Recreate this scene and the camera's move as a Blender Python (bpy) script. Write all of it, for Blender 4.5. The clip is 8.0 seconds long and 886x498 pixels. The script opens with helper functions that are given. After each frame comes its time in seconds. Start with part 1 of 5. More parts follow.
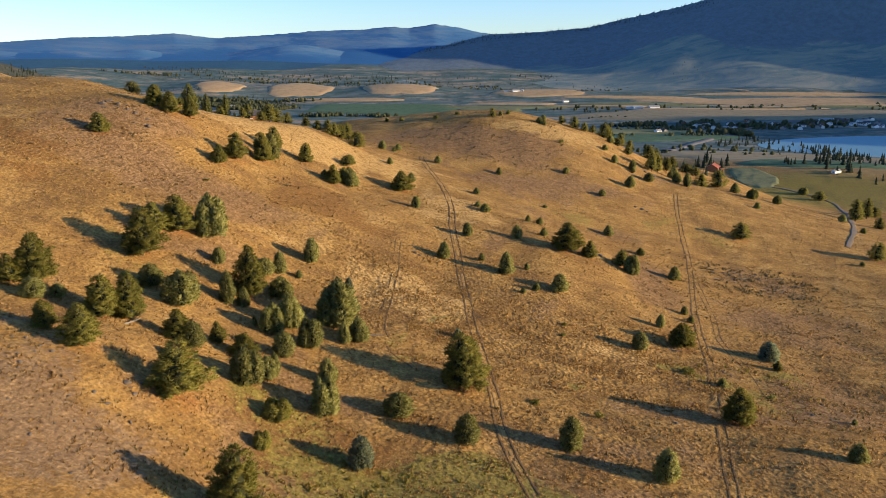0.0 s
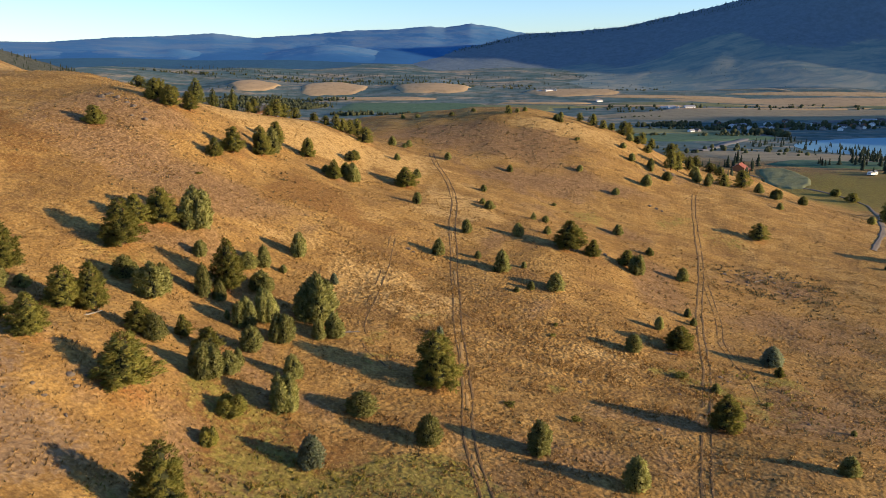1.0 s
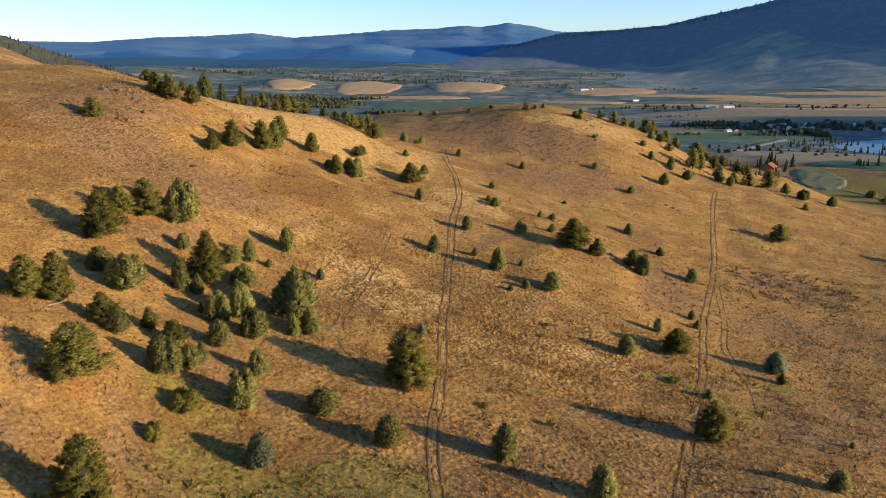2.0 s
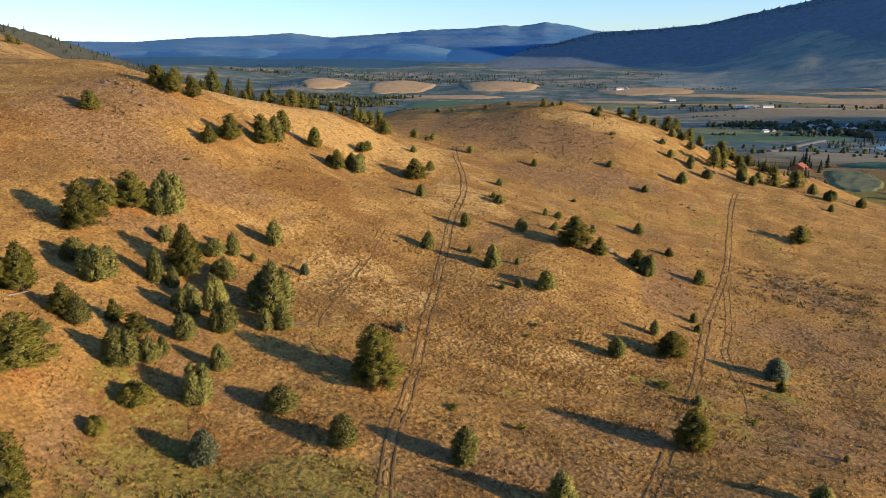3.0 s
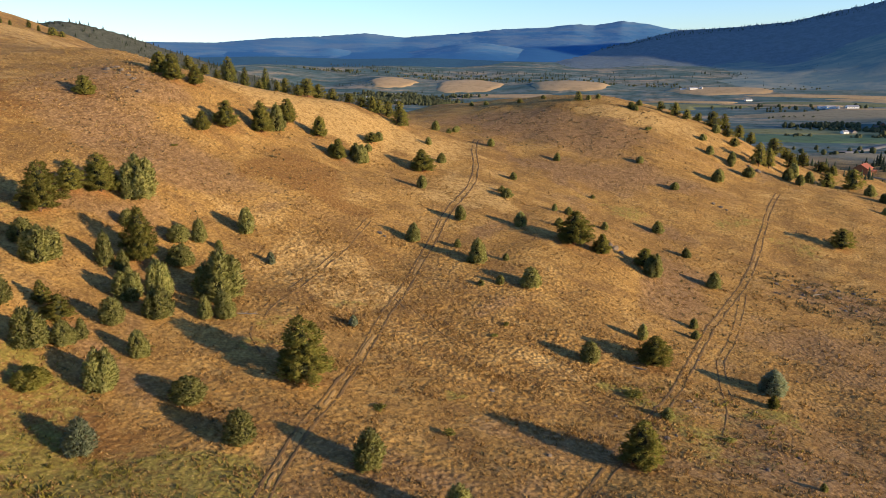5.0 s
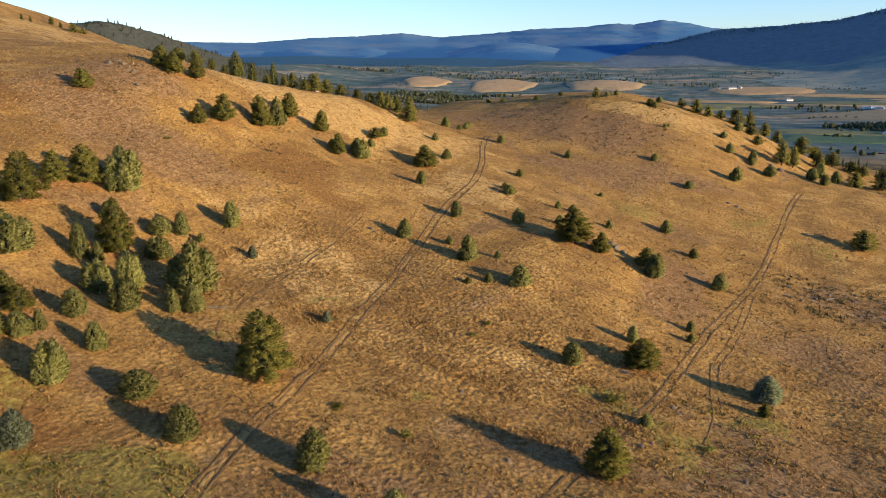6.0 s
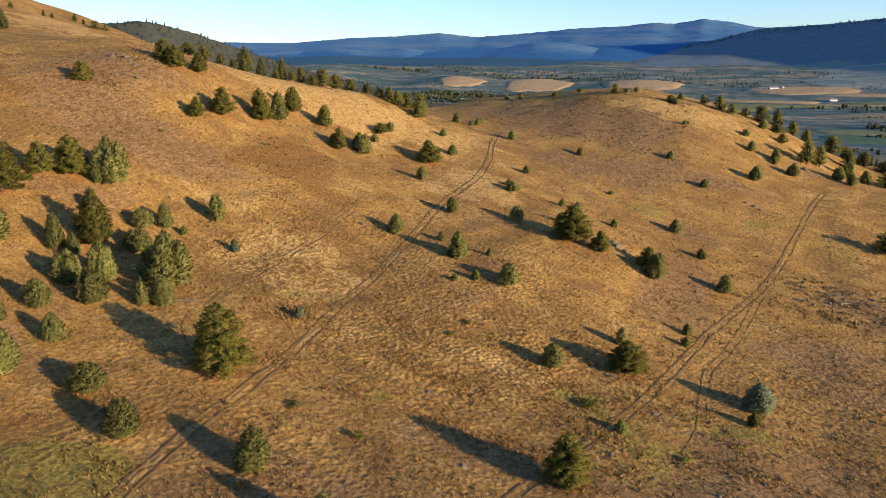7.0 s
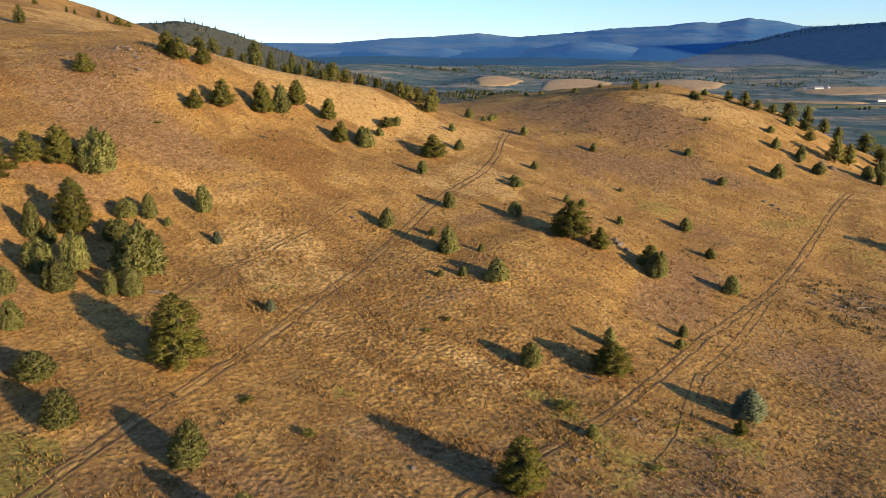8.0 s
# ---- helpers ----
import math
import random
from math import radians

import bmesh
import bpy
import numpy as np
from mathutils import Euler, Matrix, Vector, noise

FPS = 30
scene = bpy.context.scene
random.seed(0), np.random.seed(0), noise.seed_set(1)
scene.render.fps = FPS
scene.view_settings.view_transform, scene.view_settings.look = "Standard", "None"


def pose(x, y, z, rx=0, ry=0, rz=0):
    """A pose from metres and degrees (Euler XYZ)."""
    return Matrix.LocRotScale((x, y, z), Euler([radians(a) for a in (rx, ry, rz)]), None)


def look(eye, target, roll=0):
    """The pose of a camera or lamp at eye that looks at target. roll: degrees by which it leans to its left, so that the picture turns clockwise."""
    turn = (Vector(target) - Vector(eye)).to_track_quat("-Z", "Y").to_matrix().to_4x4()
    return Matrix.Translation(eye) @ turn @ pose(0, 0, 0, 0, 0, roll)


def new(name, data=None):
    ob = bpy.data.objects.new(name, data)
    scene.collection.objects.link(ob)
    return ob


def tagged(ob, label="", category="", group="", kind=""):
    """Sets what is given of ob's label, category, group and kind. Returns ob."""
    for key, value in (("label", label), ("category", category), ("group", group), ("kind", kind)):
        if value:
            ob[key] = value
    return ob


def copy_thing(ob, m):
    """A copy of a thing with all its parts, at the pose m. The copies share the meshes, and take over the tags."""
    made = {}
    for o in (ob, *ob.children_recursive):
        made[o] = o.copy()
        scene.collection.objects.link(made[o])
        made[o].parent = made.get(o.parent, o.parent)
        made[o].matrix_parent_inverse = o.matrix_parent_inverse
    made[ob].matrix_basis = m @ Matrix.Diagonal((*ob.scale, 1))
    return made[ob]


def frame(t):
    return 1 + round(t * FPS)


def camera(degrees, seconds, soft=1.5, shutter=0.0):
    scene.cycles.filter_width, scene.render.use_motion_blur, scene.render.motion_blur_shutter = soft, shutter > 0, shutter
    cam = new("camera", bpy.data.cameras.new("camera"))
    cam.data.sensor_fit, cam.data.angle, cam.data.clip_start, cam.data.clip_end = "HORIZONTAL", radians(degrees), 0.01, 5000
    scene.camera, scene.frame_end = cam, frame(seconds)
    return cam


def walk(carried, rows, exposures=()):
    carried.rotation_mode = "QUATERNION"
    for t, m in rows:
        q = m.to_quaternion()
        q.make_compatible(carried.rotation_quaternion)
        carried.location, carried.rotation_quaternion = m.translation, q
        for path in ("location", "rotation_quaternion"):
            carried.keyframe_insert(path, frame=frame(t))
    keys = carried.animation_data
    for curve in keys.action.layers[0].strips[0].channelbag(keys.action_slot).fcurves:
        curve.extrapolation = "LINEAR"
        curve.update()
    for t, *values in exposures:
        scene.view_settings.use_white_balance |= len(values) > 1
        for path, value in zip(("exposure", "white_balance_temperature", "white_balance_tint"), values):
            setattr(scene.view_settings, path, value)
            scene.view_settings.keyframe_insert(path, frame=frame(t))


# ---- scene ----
cam = camera(61.5, 8.0, soft=0.8)
METRES, EYE, TILT, LEAN, TURN = 100.0, 62.0, -14.2, 0.0, 0.0
ROWS = [
    (0.0, 0.0, 0.0, 0.0, 0.0, 0.0, -0.0),
    (0.5, 0.058, 0.0231, -0.0044, 1.42, 0.01, -0.36),
    (1.0, 0.1156, 0.048, -0.0087, 2.84, 0.0, -0.73),
    (1.5, 0.1722, 0.0745, -0.0128, 4.33, -0.02, -1.09),
    (3.0, 0.3382, 0.1636, -0.0212, 8.74, -0.11, -2.18),
    (3.5, 0.3915, 0.1965, -0.0239, 10.19, -0.15, -2.55),
    (4.0, 0.4437, 0.2308, -0.0263, 11.66, -0.18, -2.89),
    (4.5, 0.495, 0.2667, -0.0284, 13.12, -0.24, -3.24),
    (6.0, 0.6434, 0.3812, -0.0318, 17.51, -0.47, -4.27),
    (6.5, 0.6901, 0.4223, -0.0324, 18.99, -0.57, -4.6),
    (7.0, 0.7354, 0.4644, -0.0329, 20.51, -0.66, -4.96),
    (7.5, 0.7793, 0.5082, -0.0344, 22.07, -0.77, -5.31),
    (8.0, 0.8214, 0.5534, -0.036, 23.59, -0.87, -5.66),
]
STOPS, KELVIN, TINT = 0.89, 5720.0, 19.0
walk(cam, [(t, pose(0, 0, EYE, TILT, LEAN, TURN) @ pose(METRES * x, METRES * y, METRES * z, 90 + pitch, roll, yaw)) for t, x, y, z, yaw, pitch, roll in ROWS], exposures=[(0.0, STOPS, KELVIN, TINT), (8.0, STOPS, KELVIN, TINT)])

# ---- light: low evening sun, clear sky ----
SUN_EL, SUN_AZ = 9.6, 102.0          # elevation; compass angle from +y towards +x
world = bpy.data.worlds.new("sky")
scene.world = world
world.use_nodes = True
sky = world.node_tree.nodes.new("ShaderNodeTexSky")
sky.sky_type, sky.sun_disc = "NISHITA", False
sky.sun_elevation, sky.sun_rotation = radians(SUN_EL), radians(SUN_AZ)
sky.air_density, sky.dust_density, sky.ozone_density = 0.90, 0.20, 3.0
back = world.node_tree.nodes["Background"]
world.node_tree.links.new(sky.outputs[0], back.inputs[0])
back.inputs[1].default_value = 0.135
sun = new("sun", bpy.data.lights.new("sun", "SUN"))
sun.data.energy, sun.data.angle, sun.data.color = 5.0, radians(0.55), (1.0, 0.735, 0.36)
toward = Vector((math.sin(radians(SUN_AZ)) * math.cos(radians(SUN_EL)), math.cos(radians(SUN_AZ)) * math.cos(radians(SUN_EL)), math.sin(radians(SUN_EL))))
sun.matrix_world = look(toward * 50, (0, 0, 0))


# ---- materials ----
class Mat:
    """A node material with a few short ways to add textures."""

    def __init__(self, name, rough=0.9, gloss=0.15, metal=0.0):
        self.m = bpy.data.materials.new(name)
        self.m.use_nodes = True
        self.t = self.m.node_tree
        self.b = self.t.nodes["Principled BSDF"]
        self.b.inputs["Roughness"].default_value = rough
        self.b.inputs["Specular IOR Level"].default_value = gloss
        self.b.inputs["Metallic"].default_value = metal
        self.co = self.t.nodes.new("ShaderNodeTexCoord").outputs["Object"]

    def node(self, kind, **ins):
        n = self.t.nodes.new(kind)
        for k, v in ins.items():
            self.put(n.inputs[k.replace("_", " ")], v)
        return n

    def put(self, socket, v):
        if isinstance(v, bpy.types.NodeSocket):
            self.t.links.new(v, socket)
        else:
            socket.default_value = v

    def noise(self, scale, detail=4.0, rough=0.55, warp=0.0, stretch=None):
        co = self.co
        if stretch:
            mp = self.node("ShaderNodeMapping", Vector=co)
            mp.inputs["Scale"].default_value = stretch
            co = mp.outputs[0]
        return self.node("ShaderNodeTexNoise", Vector=co, Scale=scale, Detail=detail, Roughness=rough, Distortion=warp).outputs["Fac"]

    def ramp(self, fac, *stops):
        n = self.t.nodes.new("ShaderNodeValToRGB")
        while len(n.color_ramp.elements) < len(stops):
            n.color_ramp.elements.new(0.5)
        for e, (p, c) in zip(n.color_ramp.elements, stops):
            e.position = p
            e.color = (*c, 1) if isinstance(c, tuple) else (c, c, c, 1)
        self.put(n.inputs[0], fac)
        return n.outputs[0]

    def mix(self, fac, a, b, how="MIX"):
        n = self.t.nodes.new("ShaderNodeMix")
        n.data_type, n.blend_type = "RGBA", how
        for k, v in ((0, fac), (6, a), (7, b)):
            self.put(n.inputs[k], (*v, 1) if isinstance(v, tuple) else v)
        return n.outputs[2]

    def maths(self, how, a, b):
        n = self.t.nodes.new("ShaderNodeMath")
        n.operation, n.use_clamp = how, True
        self.put(n.inputs[0], a)
        self.put(n.inputs[1], b)
        return n.outputs[0]

    def sums(self, *terms):
        """A weighted sum of values, not clamped."""
        out = None
        for value, weight in terms:
            n = self.t.nodes.new("ShaderNodeMath")
            n.operation = "MULTIPLY_ADD"
            self.put(n.inputs[0], value)
            n.inputs[1].default_value = weight
            self.put(n.inputs[2], 0.0 if out is None else out)
            out = n.outputs[0]
        return out

    def attr(self, name):
        n = self.t.nodes.new("ShaderNodeAttribute")
        n.attribute_name = name
        s = self.t.nodes.new("ShaderNodeSeparateColor")
        self.t.links.new(n.outputs["Color"], s.inputs[0])
        return s.outputs

    def chance(self):
        return self.t.nodes.new("ShaderNodeObjectInfo").outputs["Random"]

    def island(self):
        return self.t.nodes.new("ShaderNodeNewGeometry").outputs["Random Per Island"]

    def colour(self, c):
        self.put(self.b.inputs["Base Color"], (*c, 1) if isinstance(c, tuple) else c)
        return self

    def bump(self, height, strength=0.5, distance=0.1):
        n = self.node("ShaderNodeBump", Strength=strength, Distance=distance, Height=height)
        self.t.links.new(n.outputs[0], self.b.inputs["Normal"])
        return self


def ground_material():
    g = Mat("dry_hillside_grass", 0.95, 0.08)
    cover, floor_at, stain = g.attr("cover"), g.attr("floor"), g.attr("stain")
    broad, ragged = g.noise(0.020, 8, 0.68, 1.0), g.noise(0.075, 8, 0.70, 0.8)
    mottle, fine = g.noise(0.55, 6, 0.66, 0.3), g.noise(1.7, 5, 0.7)
    terrace = g.noise(0.16, 6, 0.68, 0.5, (0.28, 1.0, 1.0))
    # straw and tan grass in ragged patches
    col = g.ramp(ragged, (0.34, (0.205, 0.115, 0.034)), (0.46, (0.310, 0.178, 0.047)), (0.54, (0.395, 0.236, 0.064)), (0.66, (0.49, 0.308, 0.098)))
    col = g.mix(g.ramp(terrace, (0.40, 0.55), (0.52, 0.0)), col, (0.200, 0.116, 0.046))
    col = g.mix(g.ramp(terrace, (0.53, 0.0), (0.66, 0.4)), col, (0.46, 0.292, 0.096))
    # dull mauve knapweed and sage where the slope is poor
    poor = g.sums((cover[2], 0.85), (broad, 1.6), (ragged, 1.1), (terrace, 0.4), (1.0, -1.64))
    col = g.mix(g.ramp(poor, (0.16, 0.0), (0.32, 0.62), (0.60, 0.86)), col, g.mix(g.ramp(mottle, (0.38, 0.0), (0.60, 1.0)), (0.140, 0.083, 0.041), (0.285, 0.174, 0.086)))
    # bleached straw on the crests, with some sunlit faces painted paler
    pale = g.sums((cover[2], -0.45), (floor_at[1], 1.1), (ragged, 1.4), (terrace, 0.7), (1.0, -1.28))
    col = g.mix(g.ramp(pale, (0.20, 0.0), (0.46, 0.85)), col, g.mix(g.ramp(mottle, (0.36, 0.0), (0.60, 1.0)), (0.43, 0.266, 0.078), (0.57, 0.375, 0.135)))
    # rusty weeds, green hollows, grey gravel, needle litter
    rust = g.sums((stain[0], 1.0), (ragged, 1.4), (mottle, 0.6), (1.0, -1.05))
    col = g.mix(g.ramp(rust, (0.24, 0.0), (0.44, 0.8)), col, (0.200, 0.098, 0.026))
    moist = g.sums((cover[1], 1.0), (mottle, 1.3), (ragged, 0.8), (1.0, -1.12))
    col = g.mix(g.ramp(moist, (0.25, 0.0), (0.52, 0.85)), col, g.mix(mottle, (0.135, 0.128, 0.026), (0.30, 0.255, 0.050)))
    grey = g.sums((stain[1], 1.0), (mottle, 1.2), (fine, 0.6), (1.0, -1.10))
    col = g.mix(g.ramp(grey, (0.25, 0.0), (0.50, 0.8)), col, (0.215, 0.146, 0.088))
    col = g.mix(g.maths("MULTIPLY", cover[0], g.ramp(mottle, (0.36, 0.1), (0.58, 0.75))), col, (0.31, 0.120, 0.038))
    # tussocks: bright heads, and gaps coloured dark for the shade between them
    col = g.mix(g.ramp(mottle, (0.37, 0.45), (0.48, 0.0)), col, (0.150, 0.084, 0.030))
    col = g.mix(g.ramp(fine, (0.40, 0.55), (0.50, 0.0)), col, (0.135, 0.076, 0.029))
    col = g.mix(g.ramp(fine, (0.53, 0.0), (0.66, 0.45)), col, (0.52, 0.345, 0.135))
    # the valley floor: strips of pasture, green hay and dry grass, with haze blue mixed into the greens
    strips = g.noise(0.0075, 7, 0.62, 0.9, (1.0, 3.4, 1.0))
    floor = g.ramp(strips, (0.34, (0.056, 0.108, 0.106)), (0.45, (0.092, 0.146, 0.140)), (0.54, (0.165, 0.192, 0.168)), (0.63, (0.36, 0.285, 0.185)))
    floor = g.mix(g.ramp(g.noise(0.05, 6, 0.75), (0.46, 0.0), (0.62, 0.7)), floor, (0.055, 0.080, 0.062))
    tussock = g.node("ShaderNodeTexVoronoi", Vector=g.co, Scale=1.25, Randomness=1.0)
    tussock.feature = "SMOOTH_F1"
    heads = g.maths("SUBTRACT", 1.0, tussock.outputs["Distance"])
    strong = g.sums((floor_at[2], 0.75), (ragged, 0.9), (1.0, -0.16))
    # shade in the hollows between tussocks, mixed in as a darker brown
    gap_shade = g.maths("MULTIPLY", g.ramp(tussock.outputs["Distance"], (0.40, 0.0), (0.74, 0.6)), strong)
    col = g.mix(gap_shade, col, (0.120, 0.070, 0.030))
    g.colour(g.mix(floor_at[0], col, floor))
    lumps = g.sums((g.maths("MULTIPLY", heads, strong), 0.58), (mottle, 0.36), (g.noise(2.6, 5, 0.7), 0.16))
    g.bump(lumps, 1.0, 0.80)
    return g.m


def valley_material(name, a, b, scale=0.02):
    g = Mat(name, 0.95, 0.1)
    col = g.mix(g.noise(scale, 5, 0.6, 0.5, (1.0, 2.2, 1.0)), a, b)
    g.colour(g.mix(g.ramp(g.noise(0.09, 6, 0.75), (0.48, 0.0), (0.66, 0.6)), col, tuple(v * 0.5 for v in a)))
    return g.bump(g.noise(0.12, 5, 0.7), 0.6, 1.0).m


def forest_material(name, tree, grass, bare, scale, rugged=1.0):
    g = Mat(name, 0.95, 0.05)
    cover = g.attr("cover")
    patch = g.sums((cover[0], 1.0), (g.noise(scale, 9, 0.68, 0.9), 1.3), (g.noise(scale * 6, 6, 0.72), 0.5), (1.0, -0.90))
    col = g.mix(g.ramp(g.noise(scale * 1.8, 7, 0.66, 0.8, (1.0, 2.4, 2.4)), (0.42, 0.0), (0.62, 1.0)), grass, bare)
    trees = g.mix(g.ramp(g.noise(scale * 12, 5, 0.75), (0.36, 0.0), (0.62, 1.0)), tuple(v * (1 - 0.32 * rugged) for v in tree), tree)
    g.colour(g.mix(g.ramp(patch, (0.42, 0.0), (0.52, 0.8), (0.64, 1.0)), col, trees))
    return g.bump(g.noise(0.05, 6, 0.8), 0.45 * rugged, 5.0).m


def foliage_material(name, dark, light, tip, thinness=0.42):
    g = Mat(name, 0.85, 0.06)
    base = g.mix(g.island(), dark, light)
    base = g.mix(g.ramp(g.noise(1.7, 3, 0.6), (0.42, 0.0), (0.66, 0.8)), base, tip)
    hue = g.t.nodes.new("ShaderNodeHueSaturation")
    g.put(hue.inputs["Color"], base)
    span = g.node("ShaderNodeMapRange", Value=g.chance())
    span.inputs["To Min"].default_value, span.inputs["To Max"].default_value = 0.75, 1.3
    g.put(hue.inputs["Value"], span.outputs[0])
    g.colour(hue.outputs[0])
    thin = g.node("ShaderNodeBsdfTranslucent", Color=hue.outputs[0])
    both = g.node("ShaderNodeMixShader", Fac=thinness)
    g.t.links.new(g.b.outputs[0], both.inputs[1])
    g.t.links.new(thin.outputs[0], both.inputs[2])
    g.t.links.new(both.outputs[0], g.t.nodes["Material Output"].inputs["Surface"])
    return g.m


def plain(name, a, b, scale, rough=0.85, relief=0.3, depth=0.02, metal=0.0):
    g = Mat(name, rough, 0.25, metal)
    n = g.noise(scale, 5, 0.65)
    g.colour(g.mix(n, a, b))
    return g.bump(n, relief, depth).m


GROUND = ground_material()
BARK = plain("pine_bark", (0.16, 0.085, 0.045), (0.07, 0.04, 0.025), 6.0, 0.95, 0.8, 0.05)
GREY_BARK = plain("juniper_bark", (0.20, 0.16, 0.12), (0.10, 0.075, 0.055), 7.0, 0.95, 0.8, 0.04)
PINE = foliage_material("pine_needles", (0.104, 0.116, 0.024), (0.208, 0.202, 0.044), (0.310, 0.272, 0.068))
FIR = foliage_material("fir_needles", (0.085, 0.102, 0.026), (0.160, 0.170, 0.042), (0.240, 0.224, 0.060))
JUNIPER = foliage_material("juniper_scales", (0.138, 0.150, 0.042), (0.270, 0.268, 0.080), (0.390, 0.372, 0.140))
# dark colour of the cores that stand in for shade inside crowns
DARK_CORE = plain("dark_crown_core", (0.016, 0.020, 0.008), (0.034, 0.036, 0.014), 2.5, 0.95, 0.6, 0.1)
BLUE_JUNIPER = foliage_material("blue_juniper_scales", (0.140, 0.180, 0.105), (0.255, 0.295, 0.180), (0.340, 0.360, 0.225))
SHRUB = foliage_material("green_shrub_leaves", (0.19, 0.195, 0.040), (0.30, 0.285, 0.065), (0.38, 0.33, 0.09))
STONE = plain("lichen_grey_stone", (0.20, 0.155, 0.115), (0.085, 0.068, 0.052), 2.2, 0.9, 0.7, 0.08)
RUT = plain("trodden_track_soil", (0.036, 0.022, 0.012), (0.23, 0.140, 0.052), 0.7, 0.95, 0.9, 0.12)
TRODDEN = plain("flattened_pale_grass", (0.40, 0.255, 0.09), (0.24, 0.14, 0.045), 0.7, 0.95, 0.8, 0.10)
DRY_TUFT = foliage_material("dry_grass_blades", (0.22, 0.135, 0.048), (0.33, 0.21, 0.080), (0.42, 0.285, 0.120), 0.2)


# ---- the shape of the land ----
VALLEY = -22.0
GX, GY, WIDE = np.arange(-240, 241, 60.0), np.arange(0, 481, 60.0), 56.0
SWELL = [          # heights of broad swells on a 60 m plan, rows from south to north
    (6.0, 17.0, 23.4, 20.1, 11.0, 16.5, 3.4, -2.5, 0.3),
    (11.0, 20.2, 12.4, 3.2, -1.4, 0.5, -2.1, -0.1, 1.9),
    (12.7, 17.2, 9.0, 7.6, 6.4, 4.6, 1.9, 3.7, 2.1),
    (7.1, 9.2, 9.7, 5.3, 1.4, 0.7, -1.5, 3.1, 0.5),
    (7.7, 8.8, 16.9, 14.1, 8.0, 5.7, -1.4, 0.7, -1.3),
    (9.3, 6.2, 10.4, 10.0, 3.6, 2.3, -0.3, 3.3, -0.7),
    (4.3, 2.3, 4.5, 5.7, 7.6, 13.9, 6.9, 3.6, -1.8),
    (1.8, 2.9, 6.9, 10.9, 16.4, 20.2, 5.9, -1.1, -1.4),
    (-0.2, -1.8, -1.8, 1.7, 4.4, 2.0, -2.6, -1.4, 0.9),
]
KNOBS = [          # small knobs and hollows: x, y, height
    (-51, 301, 3.5), (-87, 229, 7.2), (-52, 101, 5.4), (38, 224, 3.7), (119, 382, -7.6), (-54, 424, 6.2),
    (-38, 167, -3.4), (-62, 170, 3.1), (96, 343, -3.9), (-88, 300, -3.1), (60, 447, 5.6), (86, 438, 3.6),
    (15, 254, 0.8), (-21, 92, -3.8), (73, 117, 2.9), (32, 192, 1.9), (-31, 248, -2.3), (-56, 232, -1.4),
    (-18, 424, 3.3), (-239, 323, -4.1), (-104, 190, 3.4), (-122, 252, 4.5), (35, 435, 2.4), (28, 384, 2.6),
    (-63, 293, 2.7), (-93, 333, 3.3), (-79, 274, 2.5), (10, 424, 1.8), (-40, 125, -1.2), (-15, 260, -1.5),
    (-3, 193, -1.2),
]


def smooth(a, b, v):
    u = np.clip((v - a) / (b - a), 0, 1)
    return u * u * (3 - 2 * u)


def waves(x, y, size, seed):
    """Cheap rolling unevenness: a few crossed sines, about -1 to 1."""
    r = np.random.RandomState(seed)
    s = 0 * x
    for k in range(6):
        a, f, p = r.uniform(0, 6.28), r.uniform(0.6, 1.7) / size * 6.28, r.uniform(0, 6.28)
        s = s + np.sin((x * np.cos(a) + y * np.sin(a)) * f + p)
    return s / 3.5


def relief(x, y):
    x, y = np.asarray(x, float), np.asarray(y, float)
    z = VALLEY + 104 * np.exp(-((x + 340) / 120) ** 2 / 2 - ((y - 340) / 140) ** 2 / 2)
    for row, cy in zip(SWELL, GY):
        along = np.exp(-((y - cy) / WIDE) ** 2 / 2)
        for h, cx in zip(row, GX):
            z = z + h * along * np.exp(-((x - cx) / WIDE) ** 2 / 2)
    for cx, cy, h in KNOBS:
        z = z + h * np.exp(-((x - cx) ** 2 + (y - cy) ** 2) / (2 * 17.0 ** 2))
    far = np.hypot(x - 40, y - 30)
    z = z + np.interp(far, (980, 1300, 1450, 1600, 1750, 2400, 4500), (0, 16, 28, 56, 74, 96, 150))
    for cx, cy, h, sx, sy in KNOLLS:
        z = z + h * np.exp(-((x - cx) / sx) ** 2 / 2 - ((y - cy) / sy) ** 2 / 2)
    z = z + 2.5 * smooth(700, 1400, far) * waves(x, y, 420, 3)
    z = z - 9.0 * np.exp(-(((x - LAKE[0]) / LAKE[2]) ** 2 + ((y - LAKE[1]) / LAKE[3]) ** 2) ** 2)
    z = z + 0.16 * waves(x, y, 9, 5) * smooth(900, 400, far) + 0.25 * waves(x, y, 28, 6) * smooth(900, 400, far)
    return z


LAKE = (600.0, 762.0, 245.0, 112.0)
KNOLLS = [(-425, 1405, 14, 50, 50), (-285, 1420, 16, 62, 58), (-80, 1405, 17, 72, 56), (160, 1350, 10, 110, 35), (420, 1330, 8, 160, 40), (160, 640, 5, 110, 50), (300, 560, 6, 90, 40), (760, 1380, 9, 260, 60), (160, 446, 11, 24, 18)]


def height(x, y):
    return float(relief(np.array([x]), np.array([y]))[0])


def spread(lo, hi, step, reach_lo, reach_hi):
    """Even steps from lo to hi, then ever wider ones out to the horizon."""
    core = list(np.arange(lo, hi + 0.1, step))
    for end, sign in ((reach_hi, 1), (reach_lo, -1)):
        v, s = (core[-1] if sign > 0 else core[0]), step
        while sign * (end - v) > 0:
            s = min(s * 1.03, 30 if abs(v) < 1900 else 90)
            v = v + sign * s
            core.append(v) if sign > 0 else core.insert(0, v)
    return np.array(core)


